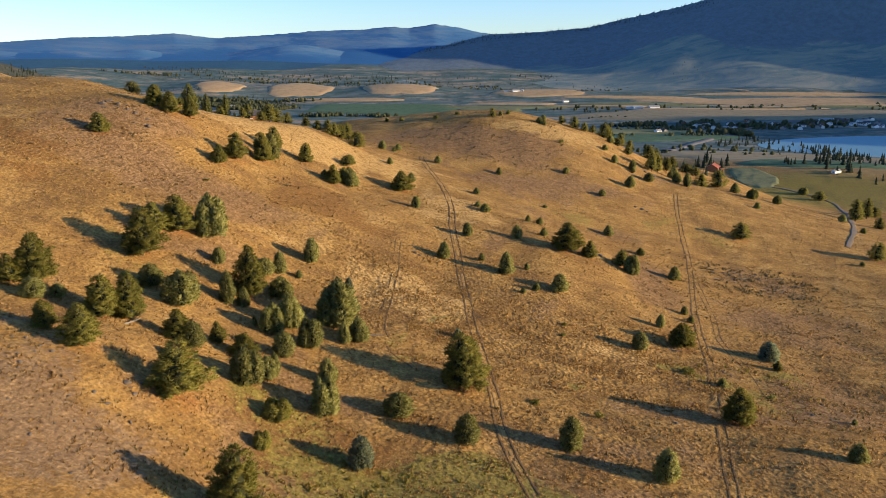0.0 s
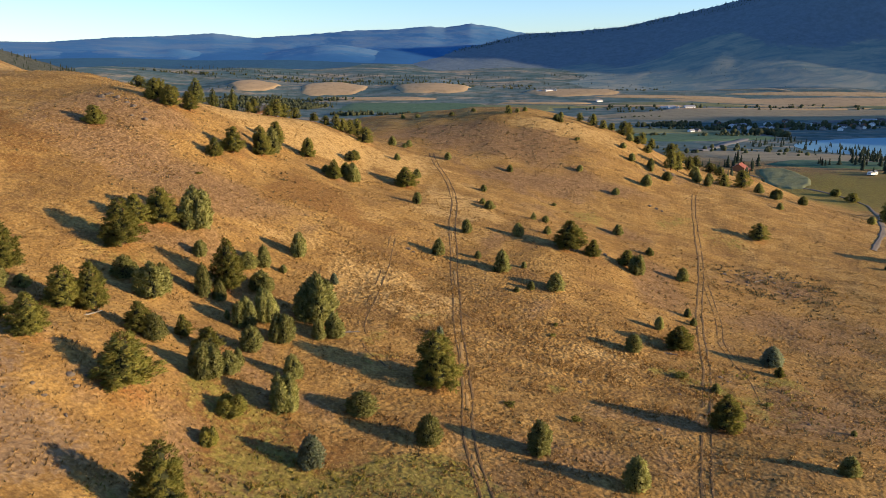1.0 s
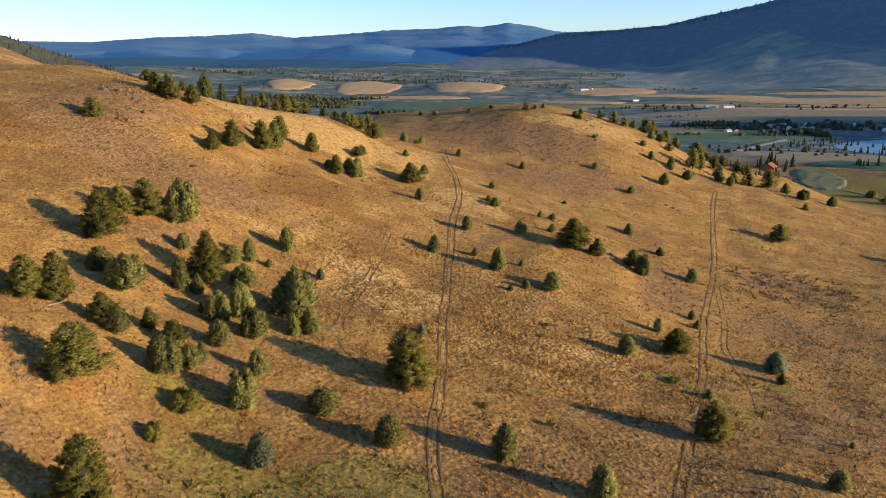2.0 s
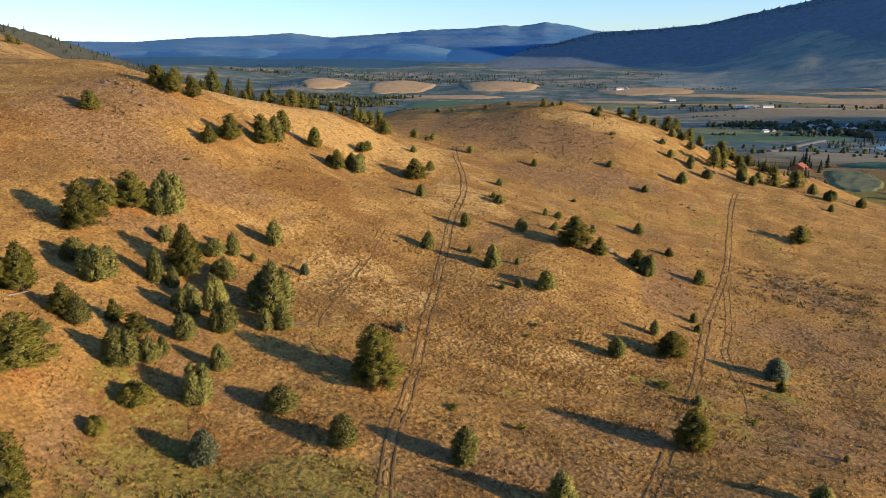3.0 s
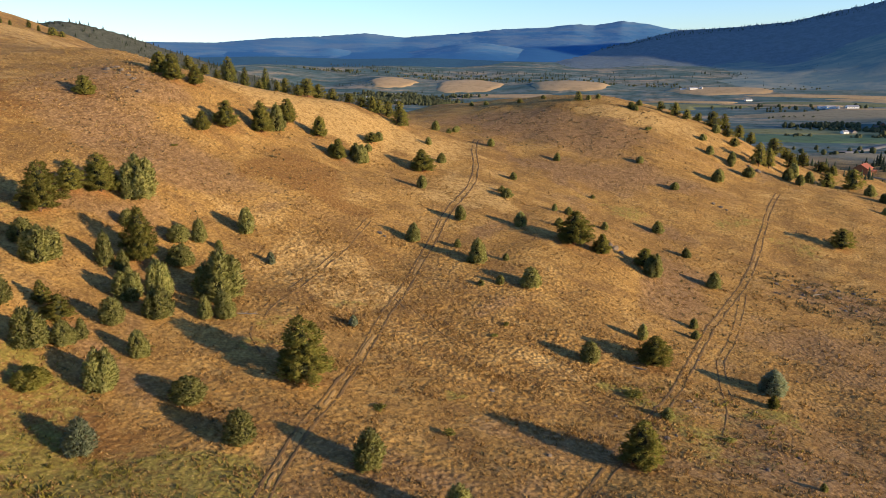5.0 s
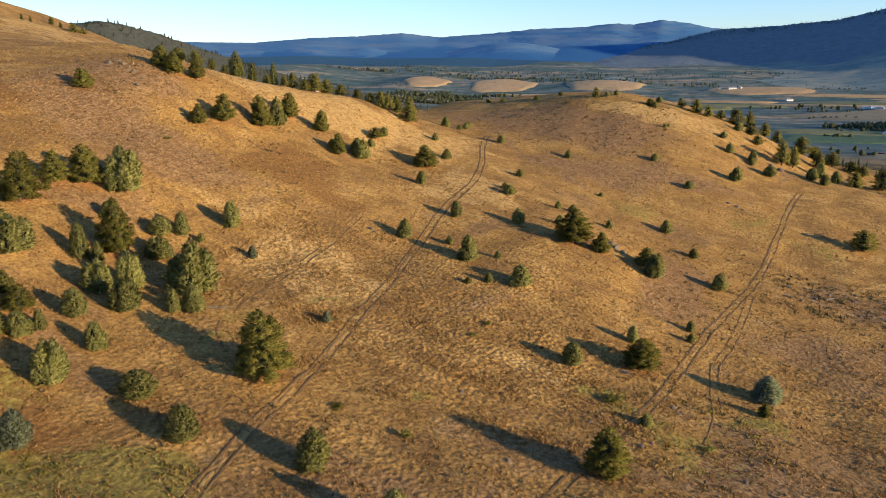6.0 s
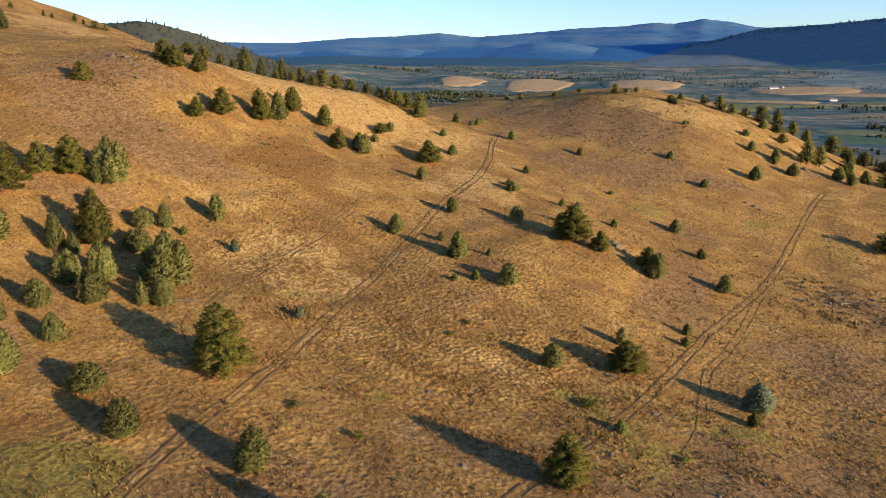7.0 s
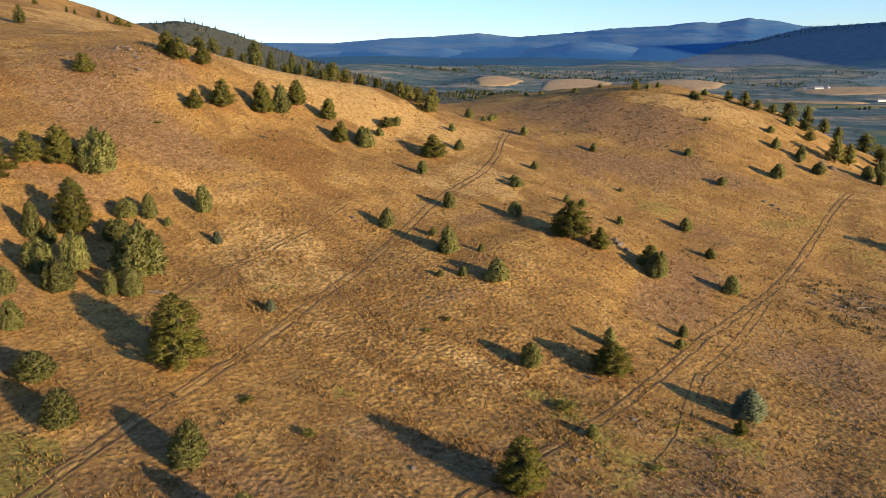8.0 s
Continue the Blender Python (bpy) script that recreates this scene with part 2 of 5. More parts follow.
def sheet(name, X, Y, Z, material):
    """A grid of points as one smooth mesh."""
    n, m = X.shape
    me = bpy.data.meshes.new(name)
    idx = np.arange(n * m).reshape(n, m)
    quads = np.stack([idx[:-1, :-1], idx[1:, :-1], idx[1:, 1:], idx[:-1, 1:]], -1).reshape(-1, 4)
    me.from_pydata(np.stack([X, Y, Z], -1).reshape(-1, 3).tolist(), [], quads.tolist())
    me.polygons.foreach_set("use_smooth", np.ones(len(quads), bool))
    me.materials.append(material)
    me.update()
    return new(name, me)


def paint(ob, r, g=None, b=None, attribute="cover"):
    """Writes the cover of a sheet: litter or wood, green growth, bare dark soil."""
    a = ob.data.color_attributes.new(attribute, "FLOAT_COLOR", "POINT")
    r = np.asarray(r, float).ravel()
    z = np.zeros_like(r)
    rgba = np.stack([r, z if g is None else np.asarray(g).ravel(), z if b is None else np.asarray(b).ravel(), z + 1], -1)
    a.data.foreach_set("color", np.clip(rgba, 0, 1).ravel())


# trees: kind, x, y, height, width
PLOTS = []


def plot(kind, x, y, tall, wide):
    PLOTS.append((kind, x, y, tall, wide))


# 60 to 120 m north
plot("juniper", -67.5, 117.1, 3.8, 4.3)
plot("pine", -58.9, 103.6, 4.5, 3.5)
plot("pine", -56.6, 117.3, 7.7, 5.8)
plot("pine", -52.0, 100.8, 7.0, 5.1)
plot("pine", -45.1, 119.2, 5.8, 4.8)
plot("juniper", -42.5, 118.8, 5.0, 4.1)
plot("pine", -38.8, 99.8, 8.7, 7.9)
plot("juniper", -32.1, 113.6, 6.7, 6.0)
plot("juniper", -29.8, 117.6, 4.4, 3.9)
plot("juniper", -29.4, 121.0, 3.7, 2.0)
plot("leafy_bush", -26.0, 106.8, 3.2, 5.2)
plot("leafy_bush", -26.2, 97.6, 2.7, 3.0)
plot("juniper", -42.6, 110.4, 2.6, 3.3)
plot("pine", -24.6, 78.5, 10.1, 6.2)
plot("juniper", -19.4, 112.6, 6.6, 5.6)
plot("blue_juniper", -12.2, 99.4, 5.3, 4.0)
plot("juniper", -7.6, 116.3, 4.5, 5.2)
plot("juniper", 4.0, 110.5, 5.4, 4.6)
plot("juniper", 21.6, 113.4, 6.0, 4.6)
plot("juniper", 35.6, 106.3, 5.9, 4.3)
plot("juniper", 72.8, 117.3, 3.7, 3.6)
# 120 to 180 m north
plot("pine", -73.7, 121.5, 5.5, 4.8)
plot("pine", -70.9, 124.2, 9.4, 6.7)
plot("juniper", -65.7, 121.3, 2.6, 2.9)
plot("pine", -64.3, 161.6, 7.1, 5.8)
plot("pine", -63.1, 151.1, 10.8, 7.8)
plot("pine", -60.6, 166.3, 9.0, 6.6)
plot("juniper", -57.3, 140.3, 4.9, 5.1)
plot("juniper", -54.7, 170.9, 10.4, 8.6)
plot("pine", -53.7, 120.5, 9.1, 5.4)
plot("juniper", -50.5, 137.0, 7.1, 7.7)
plot("juniper", -50.1, 160.5, 4.1, 3.5)
plot("juniper", -44.2, 145.5, 7.3, 3.5)
plot("juniper", -41.2, 146.8, 4.6, 2.9)
plot("pine", -41.0, 152.2, 12.3, 6.4)
plot("pine", -40.3, 125.2, 4.3, 2.8)
plot("juniper", -41.1, 165.0, 4.4, 4.7)
plot("juniper", -38.4, 168.6, 5.7, 3.4)
plot("juniper", -32.7, 178.8, 6.7, 4.1)
plot("juniper", -34.1, 169.2, 2.1, 1.8)
plot("juniper", -37.3, 139.1, 2.3, 1.2)
plot("juniper", -35.9, 157.7, 4.7, 6.2)
plot("pine", -35.2, 123.1, 4.5, 4.6)
plot("juniper", -33.5, 138.1, 6.5, 5.6)
plot("juniper", -30.8, 143.0, 7.4, 5.3)
plot("juniper", -29.2, 128.1, 5.3, 4.0)
plot("juniper", -25.6, 135.5, 6.2, 5.5)
plot("juniper", -22.4, 149.8, 10.6, 9.7)
plot("juniper", -24.4, 147.8, 6.6, 3.4)
plot("blue_juniper", -22.5, 170.9, 3.0, 2.0)
plot("juniper", -20.5, 122.7, 5.0, 3.5)
plot("juniper", -19.8, 140.6, 4.7, 2.7)
plot("juniper", -17.2, 142.8, 5.5, 4.4)
plot("blue_juniper", 3.2, 154.1, 2.4, 1.8)
plot("pine", 3.6, 130.5, 11.3, 8.1)
plot("shrub", 17.3, 129.2, 1.5, 2.0)
plot("shrub", 28.2, 165.5, 1.4, 1.4)
plot("shrub", 29.1, 127.1, 2.3, 1.6)
plot("shrub", 29.8, 171.7, 1.9, 1.4)
plot("juniper", 47.1, 167.0, 4.8, 3.8)
plot("shrub", 55.7, 157.2, 2.5, 3.1)
plot("pine", 56.9, 131.6, 7.8, 6.1)
plot("pine", 59.1, 173.6, 6.6, 6.5)
plot("juniper", 61.5, 151.4, 2.3, 2.2)
plot("shrub", 71.5, 148.4, 1.8, 2.1)
plot("pine", 80.9, 167.5, 2.7, 2.2)
plot("blue_juniper", 81.7, 174.5, 5.3, 5.4)
plot("juniper", 83.3, 137.4, 1.4, 1.2)
# 180 to 240 m north
plot("pine", -92.6, 202.9, 5.7, 5.5)
plot("pine", -87.0, 228.9, 6.7, 5.1)
plot("pine", -82.1, 228.2, 7.0, 5.8)
plot("pine", -78.2, 233.1, 6.5, 4.5)
plot("pine", -64.3, 213.3, 5.8, 4.5)
plot("shrub", -63.6, 198.9, 1.4, 1.8)
plot("pine", -61.8, 221.7, 8.2, 6.1)
plot("pine", -56.3, 231.9, 9.8, 5.7)
plot("juniper", -55.1, 239.5, 9.0, 5.1)
plot("pine", -56.5, 249.5, 8.5, 6.1)
plot("juniper", 0.3, 202.7, 5.1, 3.8)
plot("juniper", 7.6, 222.2, 4.6, 3.1)
plot("juniper", 11.0, 205.0, 2.4, 2.0)
plot("juniper", 15.6, 197.9, 1.6, 1.8)
plot("juniper", 17.7, 198.9, 6.5, 4.4)
plot("juniper", 21.0, 186.8, 1.6, 1.8)
plot("juniper", 23.2, 227.7, 4.5, 3.5)
plot("juniper", 23.7, 203.2, 2.0, 1.6)
plot("juniper", 24.9, 189.8, 2.5, 2.1)
plot("juniper", 31.6, 192.3, 5.1, 4.9)
plot("juniper", 32.9, 236.6, 2.8, 2.9)
plot("pine", 38.3, 224.4, 9.9, 8.8)
plot("pine", 45.6, 224.2, 5.8, 4.6)
plot("pine", 56.5, 228.8, 5.5, 5.0)
plot("juniper", 56.8, 184.0, 3.9, 2.4)
plot("juniper", 59.0, 224.2, 6.2, 5.7)
plot("juniper", 68.2, 199.8, 2.7, 2.1)
plot("juniper", 68.4, 194.1, 2.3, 1.9)
plot("shrub", 68.9, 196.2, 1.8, 1.6)
plot("juniper", 75.2, 232.2, 4.7, 4.0)
# 240 to 300 m north
plot("fir", -228.2, 297.2, 2.1, 2.5)
plot("fir", -174.4, 247.8, 5.5, 4.1)
plot("pine", -108.7, 265.7, 3.7, 4.8)
plot("pine", -100.0, 263.6, 4.4, 3.9)
plot("pine", -97.7, 269.5, 3.3, 2.8)
plot("pine", -94.5, 272.2, 2.9, 2.4)
plot("fir", -92.4, 276.4, 7.7, 5.7)
plot("fir", -87.3, 278.7, 5.9, 3.3)
plot("pine", -82.8, 281.0, 2.9, 2.9)
plot("fir", -81.5, 283.2, 6.8, 3.3)
plot("pine", -73.7, 277.3, 3.3, 2.4)
plot("pine", -73.0, 282.4, 4.6, 3.1)
plot("pine", -68.0, 281.9, 3.2, 3.7)
plot("pine", -65.8, 285.4, 5.7, 5.3)
plot("pine", -64.1, 291.6, 4.4, 4.3)
plot("pine", -62.0, 299.2, 3.7, 3.9)
plot("pine", -54.0, 296.8, 3.8, 3.8)
plot("pine", -50.1, 299.2, 4.0, 3.8)
plot("pine", -46.5, 251.9, 6.9, 4.6)
plot("pine", -45.8, 298.8, 6.1, 4.3)
plot("juniper", -39.0, 243.7, 3.0, 3.0)
plot("pine", -35.7, 241.5, 6.9, 4.8)
plot("pine", -34.7, 267.5, 3.9, 5.7)
plot("juniper", -34.7, 275.5, 2.0, 2.6)
plot("pine", -34.3, 298.1, 6.4, 6.6)
plot("pine", -33.8, 250.5, 5.0, 4.2)
plot("juniper", -33.5, 272.9, 2.9, 2.6)
plot("juniper", -33.1, 260.1, 2.9, 2.8)
plot("juniper", -31.1, 247.6, 6.1, 6.5)
plot("juniper", -20.6, 288.7, 3.0, 2.5)
plot("pine", -14.6, 260.4, 7.6, 8.0)
plot("juniper", -11.8, 274.5, 3.8, 3.5)
plot("juniper", -8.9, 240.7, 4.3, 3.0)
plot("juniper", 12.2, 258.4, 2.3, 2.4)
plot("juniper", 12.6, 277.4, 2.8, 2.7)
plot("juniper", 14.5, 254.2, 3.2, 3.9)
plot("juniper", 29.6, 253.5, 2.5, 1.9)
plot("juniper", 33.7, 254.6, 2.7, 2.5)
plot("juniper", 39.1, 280.7, 1.4, 1.9)
plot("juniper", 44.8, 252.4, 2.7, 2.4)
plot("juniper", 60.5, 265.9, 4.2, 3.7)
plot("juniper", 68.6, 250.5, 3.0, 3.1)
plot("pine", 119.0, 290.3, 7.1, 7.7)
plot("juniper", 160.6, 274.9, 2.0, 1.9)
plot("pine", 171.4, 283.6, 8.0, 6.7)
# 300 to 360 m north
plot("fir", -232.4, 335.6, 3.2, 2.5)
plot("fir", -226.3, 334.7, 2.3, 1.7)
plot("fir", -219.7, 306.2, 2.4, 1.5)
plot("pine", -219.0, 341.0, 2.9, 3.9)
plot("pine", -215.9, 331.8, 4.2, 4.9)
plot("fir", -214.8, 306.2, 2.1, 1.5)
plot("pine", -43.6, 300.9, 5.8, 4.9)
plot("pine", -41.4, 304.8, 6.2, 4.9)
plot("pine", -39.8, 314.2, 7.9, 4.7)
plot("juniper", -25.7, 316.9, 4.3, 3.8)
plot("juniper", -21.0, 319.3, 2.2, 2.2)
plot("juniper", -19.9, 328.8, 2.1, 2.5)
plot("juniper", -19.3, 323.4, 2.6, 3.2)
plot("juniper", -2.1, 311.5, 3.4, 2.9)
plot("juniper", 23.5, 310.3, 3.3, 2.8)
plot("juniper", 53.7, 322.9, 3.0, 3.0)
plot("juniper", 55.7, 354.7, 1.7, 1.9)
plot("juniper", 56.9, 356.7, 1.3, 1.5)
plot("juniper", 66.4, 307.0, 3.1, 3.3)
plot("juniper", 80.8, 350.8, 4.1, 3.5)
plot("juniper", 82.6, 325.6, 5.5, 5.0)
plot("juniper", 89.2, 348.0, 3.1, 2.0)
plot("juniper", 89.5, 350.7, 5.5, 4.0)
plot("juniper", 95.6, 343.3, 4.7, 4.7)
plot("pine", 101.0, 359.6, 10.3, 5.7)
plot("juniper", 111.6, 352.9, 5.3, 4.7)
plot("juniper", 115.7, 349.7, 4.7, 3.7)
plot("juniper", 143.5, 334.4, 3.4, 3.1)
plot("juniper", 149.0, 354.2, 5.2, 6.0)
plot("juniper", 189.8, 327.7, 2.9, 2.8)
plot("juniper", 192.6, 351.8, 4.2, 3.8)
plot("pine", 210.8, 351.2, 5.9, 5.5)
# 360 to 420 m north
plot("juniper", -29.5, 397.4, 2.5, 2.4)
plot("juniper", -21.8, 395.2, 2.3, 2.8)
plot("juniper", -3.6, 386.9, 2.0, 3.0)
plot("juniper", 7.4, 388.0, 1.9, 2.7)
plot("pine", 24.7, 377.9, 4.6, 3.6)
plot("juniper", 29.1, 380.3, 2.4, 2.3)
plot("juniper", 33.1, 383.0, 2.4, 2.4)
plot("juniper", 48.1, 376.3, 3.4, 3.6)
plot("juniper", 50.2, 375.2, 2.8, 2.7)
plot("juniper", 51.6, 388.1, 3.0, 3.2)
plot("pine", 60.9, 387.4, 4.6, 3.7)
plot("pine", 67.5, 386.7, 6.2, 5.2)
plot("pine", 72.6, 385.8, 4.8, 4.1)
plot("pine", 78.2, 393.2, 4.3, 4.2)
plot("juniper", 78.7, 362.4, 3.0, 3.2)
plot("pine", 84.4, 393.8, 7.6, 6.8)
plot("juniper", 85.1, 380.8, 4.2, 4.1)
plot("pine", 90.9, 388.6, 4.3, 6.7)
plot("pine", 92.0, 419.2, 8.7, 5.1)
plot("pine", 92.5, 372.4, 4.1, 4.5)
plot("pine", 98.9, 416.6, 6.9, 5.0)
plot("pine", 106.2, 367.4, 9.0, 5.4)
plot("pine", 115.8, 419.0, 8.6, 8.4)
plot("juniper", 118.6, 381.8, 7.0, 5.8)
plot("pine", 120.3, 399.0, 7.6, 5.3)
plot("juniper", 124.0, 375.3, 6.1, 4.6)
plot("pine", 129.3, 419.0, 7.4, 6.1)
plot("pine", 131.3, 376.0, 6.9, 6.9)
plot("pine", 137.0, 417.4, 5.4, 7.2)
plot("pine", 141.6, 414.6, 5.6, 4.9)
plot("pine", 143.4, 384.5, 9.2, 8.3)
plot("juniper", 146.9, 370.5, 5.4, 4.6)
plot("juniper", 164.9, 361.9, 4.8, 5.0)
plot("pine", 209.9, 371.3, 11.9, 6.9)
plot("pine", 229.1, 394.8, 12.0, 6.7)
plot("pine", 239.8, 406.9, 5.8, 8.2)
# 420 to 480 m north
plot("pine", 105.0, 420.6, 6.4, 4.5)
plot("pine", 122.0, 423.7, 6.4, 5.6)
plot("juniper", 233.8, 477.8, 4.9, 7.4)
plot("pine", 234.7, 457.5, 5.8, 7.8)


XS, YS = spread(-170, 190, 2.0, -4700, 4700), spread(56, 420, 2.0, -2500, 4700)
GXX, GYY = np.meshgrid(XS, YS, indexing="ij")
GZZ = relief(GXX, GYY)
ground = sheet("ground", GXX, GYY, GZZ, GROUND)
tagged(ground, "dry golden bunchgrass hillside falling to a wide valley", "ground", kind="structure")
litter, near = 0 * GXX, (np.abs(GXX) < 260) & (np.abs(GYY - 200) < 260)
for kind, x, y, tall, wide in PLOTS:
    if kind == "pine" and y < 340:
        d = np.hypot(GXX[near] - x, GYY[near] - y) / (wide * 0.62)
        litter[near] = np.maximum(litter[near], np.clip(1.1 - d, 0, 1))


UXX = GXX + 5.0 * waves(GXX, GYY, 34, 61) + 2.2 * waves(GXX, GYY, 11, 62)
UYY = GYY + 5.0 * waves(GXX, GYY, 30, 63) + 2.2 * waves(GXX, GYY, 12, 64)


def blot(cx, cy, sx, sy, turn=0.0):
    """A patch with a wandering edge."""
    c, s = math.cos(radians(turn)), math.sin(radians(turn))
    u, v = (UXX - cx) * c + (UYY - cy) * s, -(UXX - cx) * s + (UYY - cy) * c
    return np.exp(-(u / sx) ** 2 - (v / sy) ** 2)


green = 1.0 * blot(250, 485, 80, 60) + 0.9 * blot(-12, 95, 9, 4) + 0.9 * blot(2, 101, 9, 5) + 0.7 * blot(-27, 108, 6, 5) + 0.6 * blot(12, 92, 16, 8) + 0.6 * blot(-6, 135, 5, 4) + 0.6 * blot(-9, 147, 5, 4) + 0.5 * blot(-2, 163, 5, 5)
green += 0.5 * blot(50, 278, 16, 6, 10) + 0.5 * blot(85, 294, 14, 7, 15) + 0.4 * blot(104, 282, 16, 8) + 0.5 * blot(-24, 97, 10, 7) + 0.8 * blot(57, 159, 5, 4) + 0.8 * blot(80, 161, 8, 4) + 0.75 * blot(66, 153, 7, 5) + 0.6 * blot(26, 137, 5, 3) + 0.5 * blot(-2, 84, 36, 8) + 0.5 * blot(70, 143, 12, 6) + 0.45 * blot(-66, 150, 16, 5, -20)
# mauve growth; the knoll face patches also darken it for facing away from sun
poor = 0.75 * blot(-79, 192, 26, 14, -15) + 0.8 * blot(-51, 197, 14, 12) + 0.7 * blot(-56, 164, 12, 9) + 0.5 * blot(-100, 205, 16, 18) + 0.9 * blot(-91, 221, 14, 8) + 1.3 * blot(2, 352, 28, 20) + 0.9 * blot(36, 341, 24, 14) + 0.9 * blot(46, 306, 30, 11, 8)
# the narrow stripe colours in a gully's dark line without any relief
poor += 0.9 * blot(19, 298, 26, 2.6, -37) + 0.4 * blot(92, 349, 26, 12) + 0.55 * blot(70, 313, 24, 11) + 0.9 * blot(65, 232, 9, 20) + 0.6 * blot(67, 215, 9, 12) + 0.6 * blot(103, 205, 22, 20) + 0.55 * blot(92, 160, 18, 20) + 0.6 * blot(75, 138, 16, 10) + 0.6 * blot(50, 130, 18, 9) + 0.6 * blot(30, 115, 22, 7) + 0.3 * blot(-34, 100, 12, 14) + 0.6 * blot(22, 98, 20, 9) + 0.5 * blot(28, 180, 14, 5, 20)
poor += 0.6 * blot(-20, 122, 14, 8) + 0.8 * blot(-22, 92, 16, 9) + 0.7 * blot(60, 265, 24, 8) + 0.5 * blot(250, 485, 75, 55) + 0.5 * blot(-45, 245, 14, 8) + 0.6 * blot(15, 222, 8, 5) + 0.8 * blot(112, 244, 18, 9) - 0.7 * blot(-11, 182, 14, 12) - 0.5 * blot(38, 160, 20, 12) - 0.5 * blot(-5, 238, 16, 14)
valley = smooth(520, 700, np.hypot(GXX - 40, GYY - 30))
# straw patches; those on the knoll and left ridge paint sunlit ground paler
bleached = 0.7 * blot(-170, 300, 70, 60) + 0.8 * blot(-46, 276, 30, 18) + 0.8 * blot(-78, 262, 34, 16) + 0.7 * blot(-2, 237, 15, 14) + 0.6 * blot(8, 256, 16, 16) + 0.8 * blot(-14, 178, 15, 14) + 0.6 * blot(-2, 165, 9, 14) + 0.6 * blot(42, 364, 30, 12) + 0.45 * blot(76, 348, 24, 14) + 0.6 * blot(-42, 185, 9, 7) + 0.6 * blot(-56, 119, 17, 5, -24) + 0.6 * blot(-64, 153, 11, 5, -20) + 0.6 * blot(62, 372, 34, 12) + 0.5 * blot(115, 275, 22, 18)
bleached += 0.5 * blot(-15, 300, 34, 20) + 0.5 * blot(104, 322, 26, 14) + 0.45 * blot(40, 160, 20, 14) + 0.4 * blot(118, 225, 12, 8)
clumpy = 0.15 + 0.9 * blot(38, 158, 24, 18) + 0.7 * blot(18, 162, 14, 16) + 0.7 * blot(-11, 182, 16, 14) + 0.6 * blot(-13, 160, 9, 10) + 0.6 * blot(30, 192, 26, 12) + 0.4 * blot(-90, 195, 24, 14) + 0.5 * blot(30, 115, 40, 14) + 0.4 * blot(100, 190, 22, 30)
rusty = 0.55 * blot(-22, 100, 13, 11) + 0.45 * blot(6, 118, 12, 6) + 0.9 * blot(-39, 216, 13, 15) + 0.8 * blot(-18, 210, 9, 6) + 0.8 * blot(-110, 191, 14, 4, -10) + 0.7 * blot(-97, 172, 15, 4, -10) + 0.6 * blot(-20, 96, 9, 6) + 0.5 * blot(-97, 183, 10, 4) + 0.4 * blot(-6, 104, 8, 5) + 0.4 * blot(96, 170, 10, 8)
gravelly = 0.75 * blot(-48, 78, 14, 15) + 0.7 * blot(-57, 90, 12, 13) + 0.4 * blot(-50, 108, 8, 6) + 0.5 * blot(112, 246, 16, 7)
paint(ground, litter, np.maximum(np.clip(green, 0, 1), 0.5 * valley), poor)
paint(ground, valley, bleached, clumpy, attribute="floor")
paint(ground, rusty, gravelly, attribute="stain")


# ---- mountains round the valley ----
def ridged(X, Y, size, seed):
    """Eroded slopes: spurs and gullies, about -1 to 1."""
    out = np.empty(X.size)
    for i, (x, y) in enumerate(zip(X.ravel() / size, Y.ravel() / size)):
        out[i] = noise.fractal((x, y, seed), 1.1, 2.0, 4) - 0.5 * abs(noise.noise((x * 0.7, y * 0.7, seed + 5.0)))
    return out.reshape(X.shape) * 1.3


def mountain(name, crest, eye, foot, top, rear, material, label, wood, rough=1.0, n=420, seed=1, size=420, round_off=0):
    """A range given by compass angle and rise in degrees from a lookout, from its foot over its crest and down behind."""
    az = np.linspace(crest[0][0], crest[-1][0], n)
    rise = np.interp(az, [c[0] for c in crest], [c[1] for c in crest])
    if round_off:
        rise = np.convolve(np.pad(rise, round_off, mode="edge"), np.ones(2 * round_off + 1) / (2 * round_off + 1), "valid")
    s = np.linspace(0, 1.5, 70)
    A, S = np.meshgrid(az, s, indexing="ij")
    rad = np.where(S <= 1, foot + (top - foot) * S, top + (rear - top) * (S - 1) / 0.5)
    X, Y = eye[0] + rad * np.sin(np.radians(A)), eye[1] + rad * np.cos(np.radians(A))
    base = relief(X[:, :1], Y[:, :1]) - 1.5
    span = max(n // 14, 6)
    gentle = np.convolve(np.pad(rise, 3 * span, mode="edge"), np.hanning(6 * span + 1) / np.hanning(6 * span + 1).sum(), "valid")
    lean = rise[:, None] * np.clip(S, 0, 1) ** 3 + gentle[:, None] * (1 - np.clip(S, 0, 1) ** 3)
    peak = np.maximum(eye[2] + top * np.tan(np.radians(lean)) - base, 0)
    up = np.where(S <= 1, S ** 1.2, np.clip(1 - (S - 1) / 0.5, 0, 1) ** 1.1)
    mid = np.clip(1 - np.abs(S - 0.58) / 0.42, 0, 1) ** 0.7
    Z = base + peak * up + rough * 0.16 * peak * mid * ridged(X, Y, size, seed) + 0.010 * peak * np.clip(S, 0, 1) * waves(X, Y, top * 0.006, seed + 4)
    Z[:, 0] -= 25
    Z[:, -1] -= 60
    ob = sheet(name, X, Y, Z, material)
    paint(ob, wood(A, S))
    return tagged(ob, label, "mountain", kind="structure")


